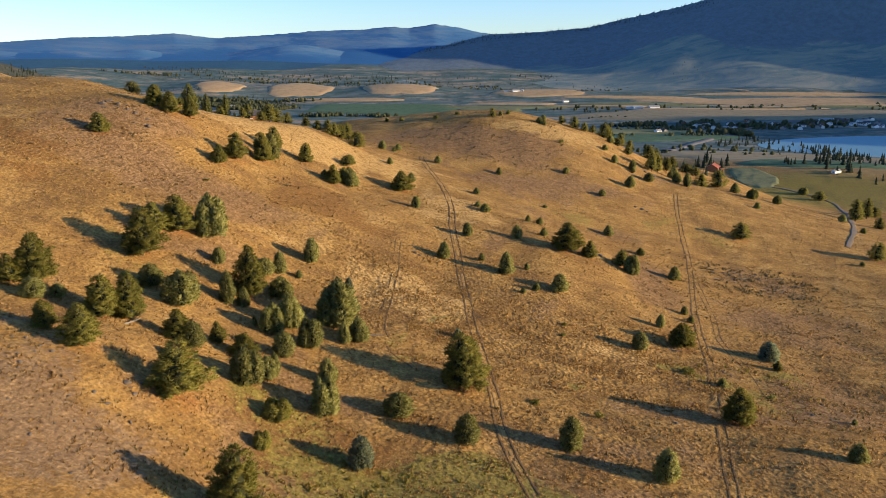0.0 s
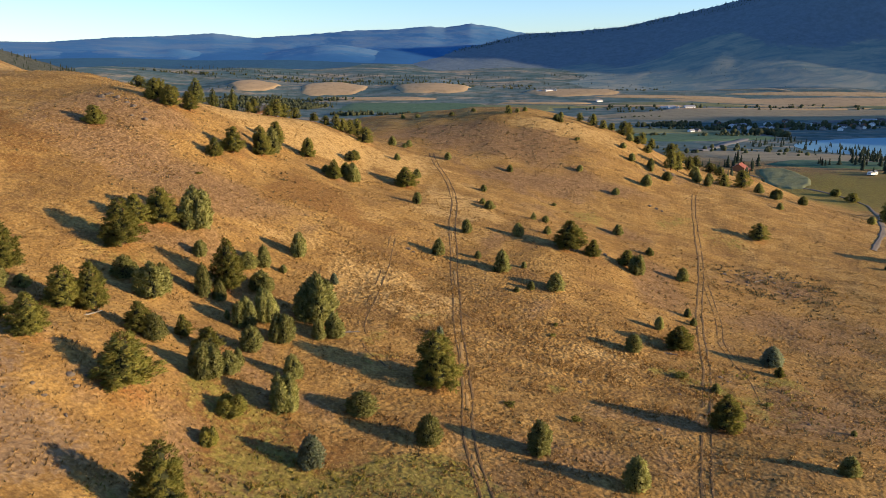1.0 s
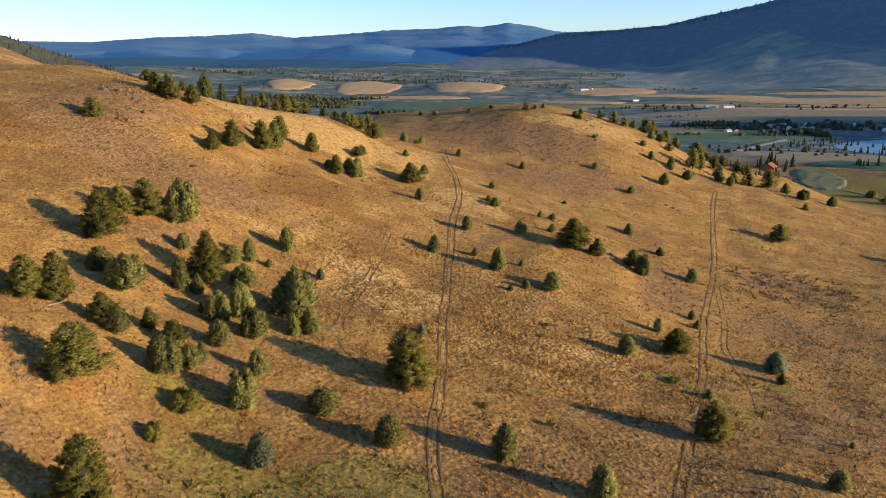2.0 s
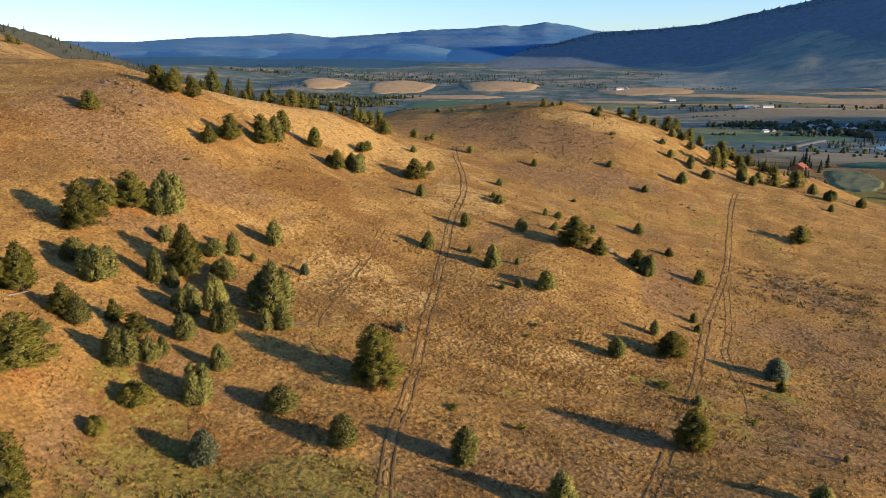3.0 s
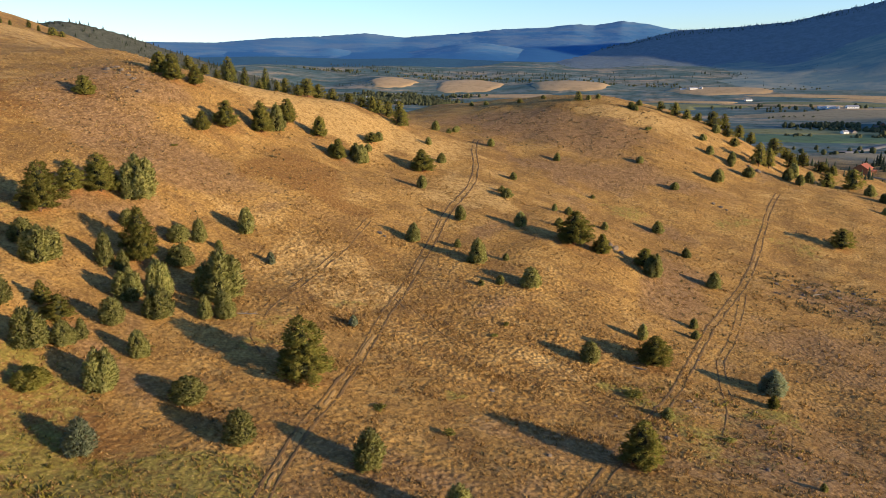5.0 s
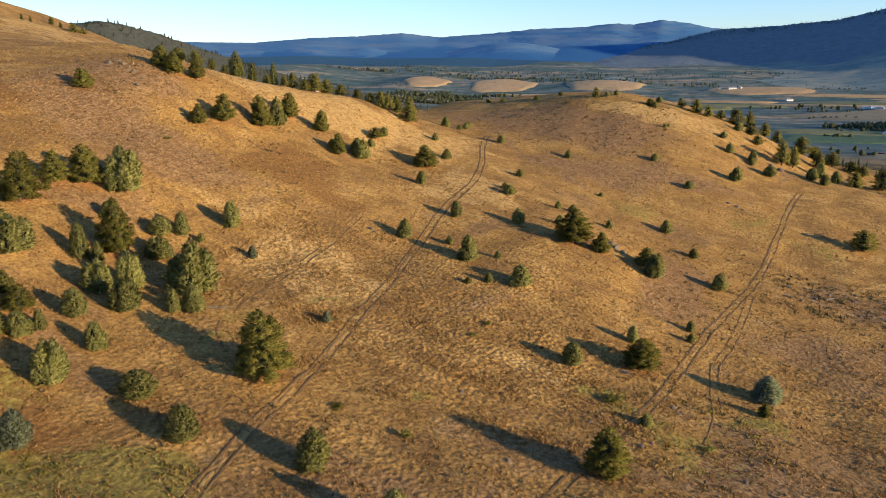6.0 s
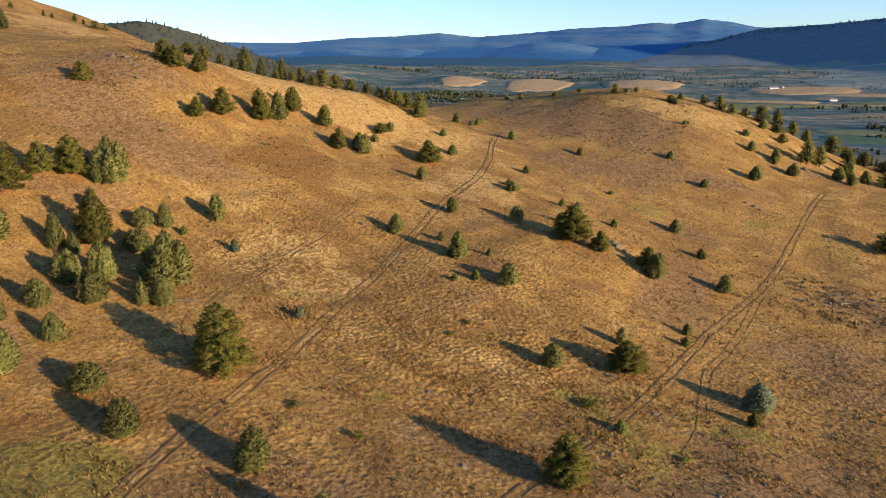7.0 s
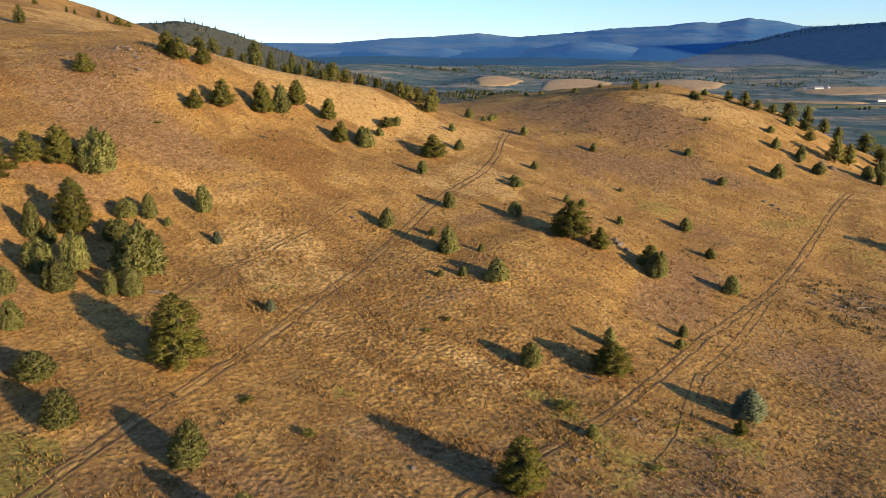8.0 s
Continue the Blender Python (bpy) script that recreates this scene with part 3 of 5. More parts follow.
# these blue base colours hold the haze of distance, except NEAR_WOOD
HAZY_FAR_WOOD = forest_material("hazy_distant_forest", (0.045, 0.142, 0.300), (0.070, 0.178, 0.325), (0.130, 0.210, 0.310), 0.0030, 0.2)
HAZY_FOOT = forest_material("hazy_foot_forest", (0.042, 0.105, 0.172), (0.060, 0.125, 0.180), (0.11, 0.16, 0.180), 0.004, 0.4)
HAZY_WOOD = forest_material("hazy_mountain_forest", (0.160, 0.205, 0.235), (0.140, 0.205, 0.205), (0.30, 0.305, 0.240), 0.0060, 0.7)
NEAR_WOOD = forest_material("hill_forest", (0.088, 0.094, 0.074), (0.19, 0.155, 0.11), (0.26, 0.20, 0.125), 0.012)
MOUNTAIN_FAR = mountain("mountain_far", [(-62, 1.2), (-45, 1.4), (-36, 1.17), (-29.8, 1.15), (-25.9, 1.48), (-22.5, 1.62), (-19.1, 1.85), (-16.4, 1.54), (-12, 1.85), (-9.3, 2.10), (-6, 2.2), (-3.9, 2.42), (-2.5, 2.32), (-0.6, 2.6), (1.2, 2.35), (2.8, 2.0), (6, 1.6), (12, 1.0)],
         (0, 0, 62), 1750, 2250, 2700, HAZY_FAR_WOOD, "far forested mountain range, painted haze blue, beyond the valley", lambda a, s: 0.80 - 0.45 * smooth(0.25, 0.7, s), 0.38, seed=11, size=300)
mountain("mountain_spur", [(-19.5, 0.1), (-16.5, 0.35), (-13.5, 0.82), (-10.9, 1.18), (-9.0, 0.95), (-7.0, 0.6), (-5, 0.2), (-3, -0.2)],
         (0, 0, 62), 1720, 1980, 2300, HAZY_FAR_WOOD, "wooded spur, painted haze blue, before the far range", lambda a, s: 0.70 - 0.25 * smooth(0.4, 0.9, s), 0.45, n=160, seed=13, size=220, round_off=12)
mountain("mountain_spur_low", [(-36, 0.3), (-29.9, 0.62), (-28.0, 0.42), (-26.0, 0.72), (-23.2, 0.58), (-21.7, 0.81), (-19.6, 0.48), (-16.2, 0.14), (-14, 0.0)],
         (0, 0, 62), 1735, 2010, 2300, HAZY_FAR_WOOD, "low wooded hills, painted haze blue, before the far range", lambda a, s: 0.62 - 0.25 * smooth(0.4, 0.9, s), 0.5, n=200, seed=14, size=180, round_off=6)
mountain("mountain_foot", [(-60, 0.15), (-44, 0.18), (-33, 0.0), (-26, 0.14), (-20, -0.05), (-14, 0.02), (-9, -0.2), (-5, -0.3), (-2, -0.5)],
         (0, 0, 62), 1650, 1790, 2000, HAZY_FOOT, "dark forest, tinted haze blue, along the far edge of the valley", lambda a, s: 0.95 + 0 * a, 0.5, n=300, seed=15, size=200, round_off=8)
GRASS_AZ, GRASS_TOP = (-8, 4, 8, 11, 14, 18, 20, 24, 27, 30), (0.30, 0.42, 0.56, 0.44, 0.55, 0.60, 0.42, 0.40, 0.54, 0.52)
# beyond 33 degrees the crest is unseen, shaped to set the valley's sun and shade
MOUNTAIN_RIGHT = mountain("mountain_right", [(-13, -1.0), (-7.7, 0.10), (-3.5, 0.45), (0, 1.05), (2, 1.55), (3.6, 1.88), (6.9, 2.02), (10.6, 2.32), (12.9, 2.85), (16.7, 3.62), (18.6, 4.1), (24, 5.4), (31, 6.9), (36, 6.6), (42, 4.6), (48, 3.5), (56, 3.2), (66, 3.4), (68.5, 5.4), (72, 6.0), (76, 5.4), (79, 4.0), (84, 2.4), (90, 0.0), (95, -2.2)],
         (0, 0, 62), 1470, 2000, 2600, HAZY_WOOD, "dark forested mountain with pale grassy foothills", lambda a, s: 0.06 + 0.20 * smooth(0.12, 0.40, s) + 0.66 * smooth(np.interp(a, GRASS_AZ, GRASS_TOP) - 0.07, np.interp(a, GRASS_AZ, GRASS_TOP) + 0.10, s), 0.75, n=620, seed=23, size=420)
HILL_LEFT = mountain("hill_left", [(-78, 3.4), (-60, 3.6), (-52, 3.2), (-47, 2.8), (-45, 2.85), (-43.6, 3.0), (-42.5, 3.02), (-39.9, 2.41), (-36, 1.06), (-32, -0.24), (-28, -1.3), (-24, -2.2), (-20, -3.2)],
         (82, 53, 45), 760, 1100, 1500, NEAR_WOOD, "dark wooded hill behind the grassy shoulder", lambda a, s: 0.74 + 0 * a, 0.5, n=260, seed=31, size=200)


# ---- builders ----
def part(name, bm, material, parent, label=""):
    """One bmesh as one mesh object under a thing or a part."""
    me = bpy.data.meshes.new(name)
    bm.to_mesh(me)
    bm.free()
    me.materials.append(material)
    ob = new(name, me)
    ob.parent = parent
    return tagged(ob, label)


def soup(name, verts, faces, material, parent=None, label="", smooth_faces=False, normals=None):
    """One mesh from arrays of points and triangles."""
    me = bpy.data.meshes.new(name)
    verts, faces = np.array(verts, np.float32).reshape(-1, 3), np.array(faces, np.int32)
    k = faces.shape[1]
    if normals is not None:
        p, q, r = (verts[faces[:, i]] for i in range(3))
        wrong = (np.cross(q - p, r - p) * np.asarray(normals)[faces[:, 0]]).sum(1) < 0
        faces[wrong] = faces[wrong][:, ::-1]
    me.vertices.add(len(verts))
    me.vertices.foreach_set("co", verts.ravel())
    me.loops.add(faces.size)
    me.loops.foreach_set("vertex_index", faces.ravel())
    me.polygons.add(len(faces))
    me.polygons.foreach_set("loop_start", np.arange(0, faces.size, k, dtype=np.int32))
    me.update(calc_edges=True)
    if smooth_faces:
        me.polygons.foreach_set("use_smooth", np.ones(len(faces), bool))
    if normals is not None:
        me.normals_split_custom_set_from_vertices(np.asarray(normals, float).tolist())
    me.materials.append(material)
    ob = new(name, me)
    ob.parent = parent
    return tagged(ob, label)


def unit(v):
    return v / np.maximum(np.linalg.norm(v, axis=-1, keepdims=True), 1e-6)


def sprays(points, ways, size, rng, slim=0.45, flatness=0.9):
    """Small pointed leaf sprays at the points, growing along the ways: two crossed triangles each, shaded as one leafy mass."""
    n = len(points)
    face = np.repeat(unit(unit(ways * np.array([1, 1, 0.45])) + np.array([0, 0, 0.12]) + rng.normal(0, 0.25, (n, 3))), 6, axis=0)
    ways = unit(ways + rng.normal(0, 0.35, (n, 3)))
    side = unit(np.cross(ways, rng.normal(0, 1, (n, 3))))
    other = np.cross(ways, side)
    size = size * rng.uniform(0.6, 1.3, (n, 1))
    flat = unit(rng.normal(0, 1, (n, 3)) * (1 - np.abs(ways)) + np.array([0, 0, 0.5]))
    lie = unit(ways * (1.35 - flatness) + flat * flatness)
    tip = points + lie * size
    side = unit(np.cross(ways, lie) + rng.normal(0, 0.35, (n, 3)))
    v = np.stack([points - side * size * slim, points + side * size * slim, tip,
                  points + ways * size * 0.12 - other * size * slim, points + ways * size * 0.12 + other * size * slim, tip + side * size * 0.25], 1)
    return v.reshape(-1, 3), np.arange(n * 6).reshape(-1, 3), face


def tube(bm, path, radii, sides=6):
    """A tapered round limb along a path."""
    rings = []
    for i, (p, r) in enumerate(zip(path, radii)):
        p = Vector(p)
        d = (Vector(path[min(i + 1, len(path) - 1)]) - Vector(path[max(i - 1, 0)])).normalized()
        a = d.orthogonal().normalized()
        b = d.cross(a)
        rings.append([bm.verts.new(p + (a * math.cos(6.2832 * k / sides) + b * math.sin(6.2832 * k / sides)) * r) for k in range(sides)])
    for one, two in zip(rings, rings[1:]):
        for k in range(sides):
            bm.faces.new((one[k], one[(k + 1) % sides], two[(k + 1) % sides], two[k]))
    bm.faces.new(rings[-1])


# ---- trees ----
def crown_core(root, rings):
    """A dark core inside a crown in place of its inner shade, as uneven tubes: each holds its rings of x, y, z and
    radius.
    """
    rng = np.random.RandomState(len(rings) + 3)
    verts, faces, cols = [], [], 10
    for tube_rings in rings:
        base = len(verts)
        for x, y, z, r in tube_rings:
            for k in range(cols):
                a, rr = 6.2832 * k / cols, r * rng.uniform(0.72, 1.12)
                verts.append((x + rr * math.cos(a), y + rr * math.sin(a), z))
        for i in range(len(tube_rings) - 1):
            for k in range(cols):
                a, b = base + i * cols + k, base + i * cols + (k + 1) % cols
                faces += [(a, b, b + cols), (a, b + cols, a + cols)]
    soup("crown_core", verts, faces, DARK_CORE, root, "dark core in place of shade inside the crown")


def juniper(seed, material, stems=((0.0, 0.0, 1.0, 1.0),), peak=0.32, label="", wispy=0.3, blunt=0.50, kind="juniper_tree"):
    """A dense juniper 5 m high and 4 m wide, its crown down to the ground; stems: place and share of height and width of each top."""
    rng = np.random.RandomState(seed)
    root = new(kind)
    bm = bmesh.new()
    for sx, sy, sh, sw in stems:
        tube(bm, [(sx * 0.3, sy * 0.3, -0.4), (sx * 0.6, sy * 0.6, 0.6), (sx + 0.1, sy, 2.2 * sh), (sx, sy + 0.05, 4.0 * sh)], [0.20 * sw, 0.16 * sw, 0.10 * sw, 0.03])
        for k in range(4):
            a = rng.uniform(0, 6.28)
            tube(bm, [(sx, sy, (0.5 + 0.5 * k) * sh), (sx + 0.7 * sw * math.cos(a), sy + 0.7 * sw * math.sin(a), (0.9 + 0.55 * k) * sh), (sx + 1.2 * sw * math.cos(a), sy + 1.2 * sw * math.sin(a), (1.5 + 0.6 * k) * sh)], [0.07, 0.05, 0.02], 5)
    part("trunk", bm, GREY_BARK, root)
    pts, ways, rings = [], [], []
    for sx, sy, sh, sw in stems:
        skew = rng.uniform(-0.15, 0.15, 2)
        girth = lambda h: (0.62 + 0.38 * (h / peak) ** 0.7) if h < peak else max((1 - h) / (1 - peak), 0) ** blunt
        count = int(76 * math.sqrt(sw)) + 8
        for k in range(count):
            h = ((k + rng.uniform(0, 1)) / count) ** 1.15 * 0.97
            a = k * 2.39996 + rng.normal(0, 0.3)
            r = 1.68 * sw * girth(h) * rng.uniform(1 - wispy, 1.06)
            size = rng.uniform(0.34, 0.58) * (0.5 + 0.5 * girth(h)) * (0.45 + 0.55 * sw)
            out = np.array([math.cos(a), math.sin(a), 0.0])
            mid = np.array([sx + skew[0] * h, sy + skew[1] * h, 0.15 + 4.5 * h * sh]) + out * r
            n = int(50 * (size / 0.5) ** 1.6) + 10
            d = unit(rng.normal(0, 1, (n, 3)))
            p = mid + d * np.array([size, size, size * rng.uniform(1.1, 1.7)]) * rng.uniform(0.55, 1.0, (n, 1))
            keep = p[:, 2] > 0.04
            pts.append(p[keep])
            ways.append((0.7 * d + 0.6 * out + np.array([0, 0, 0.75]))[keep])
        top = np.array([sx + skew[0], sy + skew[1], 4.62 * sh])
        d = unit(rng.normal(0, 1, (46, 3)))
        pts.append(top + d * np.array([0.20, 0.20, 0.46]))
        ways.append(d * 0.5 + np.array([0, 0, 1.0]))
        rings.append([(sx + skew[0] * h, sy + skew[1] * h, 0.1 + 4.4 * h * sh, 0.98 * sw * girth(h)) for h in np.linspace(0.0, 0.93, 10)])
    crown_core(root, rings)
    v, f, nor = sprays(np.concatenate(pts), np.concatenate(ways), 0.34, rng, 0.20, 0.35)
    soup("crown", v, f, material, root, normals=nor)
    return tagged(root, label, "shrub" if kind == "leafy_bush" else "tree", "leafy bushes" if kind == "leafy_bush" else "junipers on the hillside")


def pine(seed, material, slim=1.0, label="", category="tree", droop=0.0, bare=0.06, clump=0.60, kind="pine_tree", rough=0.25, dense=1.0, blunt=0.7):
    """A conifer 9 m high and 6 m wide: trunk, upswept limbs and tufts of needles along them."""
    rng = np.random.RandomState(seed)
    root = new(kind)
    bm = bmesh.new()
    bend = rng.uniform(-0.3, 0.3, 2)
    axis = lambda h: np.array([bend[0] * h * h, bend[1] * h * h, 9.0 * h])
    tube(bm, [axis(h) - np.array([0, 0, 0.5 if h == 0 else 0]) for h in (0, 0.12, 0.35, 0.6, 0.85, 0.98)], [0.27, 0.23, 0.18, 0.12, 0.06, 0.02], 8)
    part("trunk", bm, BARK, root)
    limbs = bmesh.new()
    girth = lambda h: (0.74 + 0.26 * min(1, (h - bare) / 0.16)) * max(1 - max(h - bare - 0.10, 0) / (0.91 - bare), 0) ** blunt
    pts, ways, count = [], [], int(104 * math.sqrt(dense))
    side_push = rng.uniform(0, 6.28)
    for i in range(count):
        h = bare + (0.97 - bare) * ((i + rng.uniform(0, 1)) / count) ** 1.12
        a = i * 2.39996 + rng.normal(0, 0.35)
        lop = 1 + 0.14 * math.cos(a - side_push) + 0.10 * math.sin(9 * h + seed)
        reach = max(2.85 * girth(h) * slim * lop * rng.uniform(1 - rough, 1.08), 0.25)
        start = axis(max(h - 0.05, 0.03))
        end = axis(h) + np.array([reach * math.cos(a), reach * math.sin(a), reach * (rng.uniform(0.0, 0.30) - droop)])
        half = start + (end - start) * 0.55 - np.array([0, 0, 0.05 * reach])
        tube(limbs, [start, half, end], [0.055, 0.04, 0.015], 4)
        out = np.array([math.cos(a), math.sin(a), 0.0])
        for u in ((0.62, 0.84, 1.0) if reach > 1.2 else (1.0,)):
            c = start + (end - start) * u + rng.normal(0, 0.12, 3)
            r = clump * rng.uniform(0.62, 1.12) * (0.52 + 0.48 * girth(h))
            n = int((38 * (r / 0.5) ** 1.4 + 8) * dense)
            d = unit(rng.normal(0, 1, (n, 3)))
            pts.append(c + d * np.array([r, r, r * 0.66]) * rng.uniform(0.45, 1.0, (n, 1)))
            ways.append(0.65 * d + 0.75 * out + np.array([0, 0, 0.55 - droop]))
    d = unit(rng.normal(0, 1, (70, 3)))
    pts.append(axis(0.95) + d * np.array([0.34, 0.34, 0.62]))
    ways.append(d + np.array([0, 0, 0.9]))
    tagged(part("bough", limbs, BARK, root), kind="stuff")
    crown_core(root, [[(*axis(h), 1.30 * slim * girth(h)) for h in np.linspace(bare + 0.05, 0.90, 10)]])
    v, f, nor = sprays(np.concatenate(pts), np.concatenate(ways), 0.36 / dense ** 0.4, rng, 0.15, 0.4)
    soup("crown", v, f, material, root, normals=nor)
    return tagged(root, label, category, "conifers on the hillside")


def shrub(seed, label):
    """A low leafy bush, 2 m high and wide."""
    rng = np.random.RandomState(seed)
    root = new("shrub")
    bm = bmesh.new()
    pts, ways = [], []
    for k in range(14):
        a, r, h = rng.uniform(0, 6.28), rng.uniform(0.15, 0.8), rng.uniform(0.5, 1.7)
        tip = (r * math.cos(a), r * math.sin(a), h)
        tube(bm, [(0, 0, -0.1), (tip[0] * 0.5, tip[1] * 0.5, h * 0.6), tip], [0.035, 0.025, 0.01], 4)
        d = unit(rng.normal(0, 1, (30, 3)))
        pts.append(np.array(tip) + d * rng.uniform(0.12, 0.45, (30, 1)))
        ways.append(d + np.array([0, 0, 0.5]))
    part("stem", bm, GREY_BARK, root)
    v, f, nor = sprays(np.concatenate(pts), np.concatenate(ways), 0.24, rng, 0.5)
    soup("foliage", v, f, SHRUB, root, normals=nor)
    return tagged(root, label, "shrub", "shrubs in the grass")


CLUSTERS = [((-0.85, 0.25, 0.88, 0.52), (0.35, 0.75, 1.0, 0.55), (0.05, -0.2, 0.97, 0.55), (-0.45, -0.85, 0.74, 0.50), (1.0, -0.15, 0.84, 0.50), (0.5, -0.95, 0.60, 0.45)),
            ((-0.7, -0.5, 0.86, 0.56), (0.65, -0.2, 1.0, 0.55), (-0.25, 0.7, 0.96, 0.55), (0.95, 0.75, 0.72, 0.46), (0.25, -1.0, 0.58, 0.44)),
            ((0.0, 0.2, 1.0, 0.58), (-1.0, 0.0, 0.78, 0.52), (0.9, -0.3, 0.90, 0.52), (-0.1, -0.95, 0.68, 0.50), (0.3, 1.0, 0.80, 0.48))]
PLAIN_JUNIPER = "dense rounded olive green juniper standing in dry grass"
PROTOS = {
    "juniper": [juniper(3, JUNIPER, peak=0.34, label=PLAIN_JUNIPER), juniper(4, JUNIPER, peak=0.26, label=PLAIN_JUNIPER, wispy=0.36), juniper(5, JUNIPER, ((0.0, 0.0, 1.0, 0.9), (0.6, 0.3, 0.62, 0.6)), 0.38, PLAIN_JUNIPER),
                juniper(6, JUNIPER, peak=0.22, label=PLAIN_JUNIPER), juniper(7, JUNIPER, ((0.1, 0.1, 1.0, 0.85), (-0.6, -0.2, 0.78, 0.65)), 0.3, PLAIN_JUNIPER)],
    "juniper_bush": [juniper(8 + k, JUNIPER, CLUSTERS[k], 0.34, "broad many-topped juniper clump in dry grass", 0.34, 0.40) for k in range(3)],
    "leafy_bush": [juniper(17, SHRUB, CLUSTERS[1], 0.4, "rounded yellow-green leafy bush in the hollow", 0.3, 0.42, "leafy_bush")],
    "blue_juniper": [juniper(13, BLUE_JUNIPER, peak=0.34, label="silvery blue-green juniper standing in dry grass"), juniper(14, BLUE_JUNIPER, peak=0.26, label="silvery blue-green juniper standing in dry grass")],
    "pine": [pine(20 + k, PINE, 1.0, "olive green ponderosa pine with a ragged crown on the slope", rough=0.22 + 0.05 * k, bare=0.03 + 0.03 * (k % 3), blunt=(0.62, 0.80, 0.66, 0.74, 0.56)[k]) for k in range(5)],
    "far_pine": [pine(30 + k, PINE, 1.0, "olive green pine on the far slope", rough=0.32, bare=0.04 + 0.03 * k, dense=0.36, blunt=0.44 + 0.07 * k) for k in range(3)],
    "fir": [pine(40 + k, FIR, 0.94, "green conifer near the hill crest", dense=0.45, droop=0.05, bare=0.04, clump=0.56, kind="fir_tree", rough=0.3, blunt=0.66) for k in range(2)],
    "shrub": [shrub(60, "low yellow-green leafy shrub in the grass"), shrub(61, "low yellow-green leafy shrub in the grass")],
}
SIZE = {"juniper": (5.45, 3.75), "juniper_bush": (5.4, 4.2), "leafy_bush": (5.3, 4.2), "blue_juniper": (5.4, 3.75), "pine": (9.8, 5.7), "far_pine": (9.6, 5.9), "fir": (9.5, 5.7), "shrub": (2.0, 2.0)}
pick = random.Random(7)
used = {k: 0 for k in PROTOS}
for kind, x, y, tall, wide in PLOTS:
    kind = "far_pine" if kind == "pine" and y > 262 else kind
    kind = "juniper_bush" if kind == "juniper" and wide >= 5.3 else kind
    kinds = PROTOS[kind]
    src = kinds[used[kind] % len(kinds)]
    first = used[kind] < len(kinds)
    used[kind] += 1
    th, tw = SIZE[kind]
    if kind in ("pine", "far_pine"):
        wide *= 1.12
    if kind == "fir" or (kind == "far_pine" and x < -60 and y < 300):
        wide, tall = wide * 1.2, tall * 1.25
    if kind == "shrub":
        wide, tall = wide * 1.15, tall * 0.5
    m = pose(x, y, height(x, y) - 0.08, 0, 0, pick.uniform(0, 360)) @ Matrix.Diagonal((wide / tw, wide / tw, tall / th, 1))
    if first:
        src.matrix_basis = m
    else:
        made = copy_thing(src, Matrix())
        made.matrix_basis = m


# ---- tyre tracks, road ----
def glide(path, step):
    """Even steps along a smooth curve through the points."""
    p = np.array(path, float)
    t = np.concatenate([[0], np.cumsum(np.hypot(*np.diff(p, axis=0).T))])
    s = np.arange(0, t[-1], step)
    q = np.stack([np.interp(s, t, p[:, k]) for k in (0, 1)], 1)
    for k in range(int(10 / step)):
        q[1:-1] = (q[:-2] + 2 * q[1:-1] + q[2:]) / 4
    return q


def ribbon(name, path, offset, wide, lift, material, rng, berm=0.0, step=0.7, worn=0.0):
    """A strip on the ground beside a path, with uneven edges and small raised banks; worn: the share that grass has closed."""
    q = glide(path, step)
    d = unit(np.gradient(q, axis=0))
    side = np.stack([d[:, 1], -d[:, 0]], 1)
    slow = lambda lo, hi, every: np.interp(np.arange(len(q)), np.arange(0, len(q) + every, every), rng.uniform(lo, hi, len(np.arange(0, len(q) + every, every))))[:, None]
    mid = q + side * (offset + wide * slow(-0.35, 0.35, 9) + rng.normal(0, 0.03, (len(q), 1)))
    half = wide / 2 * slow(0.55, 1.35, 5) * rng.uniform(0.7, 1.25, (len(q), 1))
    cols = [mid + side * half * k for k in (-1.5, -1.0, -0.45, 0.45, 1.0, 1.5)]
    lifts = [-0.25, lift + berm, lift, lift, lift + berm, -0.25]
    v = []
    for c, z in zip(cols, lifts):
        v.append(np.column_stack([c, relief(c[:, 0], c[:, 1]) + z + (rng.normal(0, 0.03, len(c)) if z > lift and berm else 0)]))
    v = np.stack(v, 1)
    n = len(q)
    fade = np.interp(np.arange(n), np.arange(0, n, 6), rng.uniform(0, 1, len(np.arange(0, n, 6))))
    faces = [(i * 6 + k, i * 6 + k + 1, (i + 1) * 6 + k + 1, (i + 1) * 6 + k) for i in range(n - 1) if fade[i] >= worn for k in range(5)]
    return soup(name, v.reshape(-1, 3), faces, material)


ruts = np.random.RandomState(91)


def tyre_track(path, gauge, wide, label, worn=0.12):
    root = tagged(new("tyre_track"), label, "track", "tyre tracks over the hill", "structure")
    for side in (-0.5, 0.5):
        ob = ribbon("rut", path, gauge * side, wide * 1.05, 0.05, RUT, ruts, 0.0, 0.7, worn)
        ob.parent = root
    if wide > 0.35:
        ob = ribbon("flattened_grass", path, 0.0, gauge * 0.34, 0.02, TRODDEN, ruts, 0.0, 0.7, 0.62)
        ob.parent = root


tyre_track([(15, 86), (13.2, 97), (11.2, 107.5), (9.7, 118), (9.7, 128), (9.0, 139), (7.8, 152), (6.6, 165), (5.7, 183), (4.5, 199), (4.2, 209), (3.2, 220), (2.9, 232), (3.0, 250), (1.4, 267), (-1.6, 283), (-6.0, 299), (-8.8, 313), (-9.2, 319)],
           1.75, 0.42, "pair of worn wheel ruts through dry grass", 0.06)
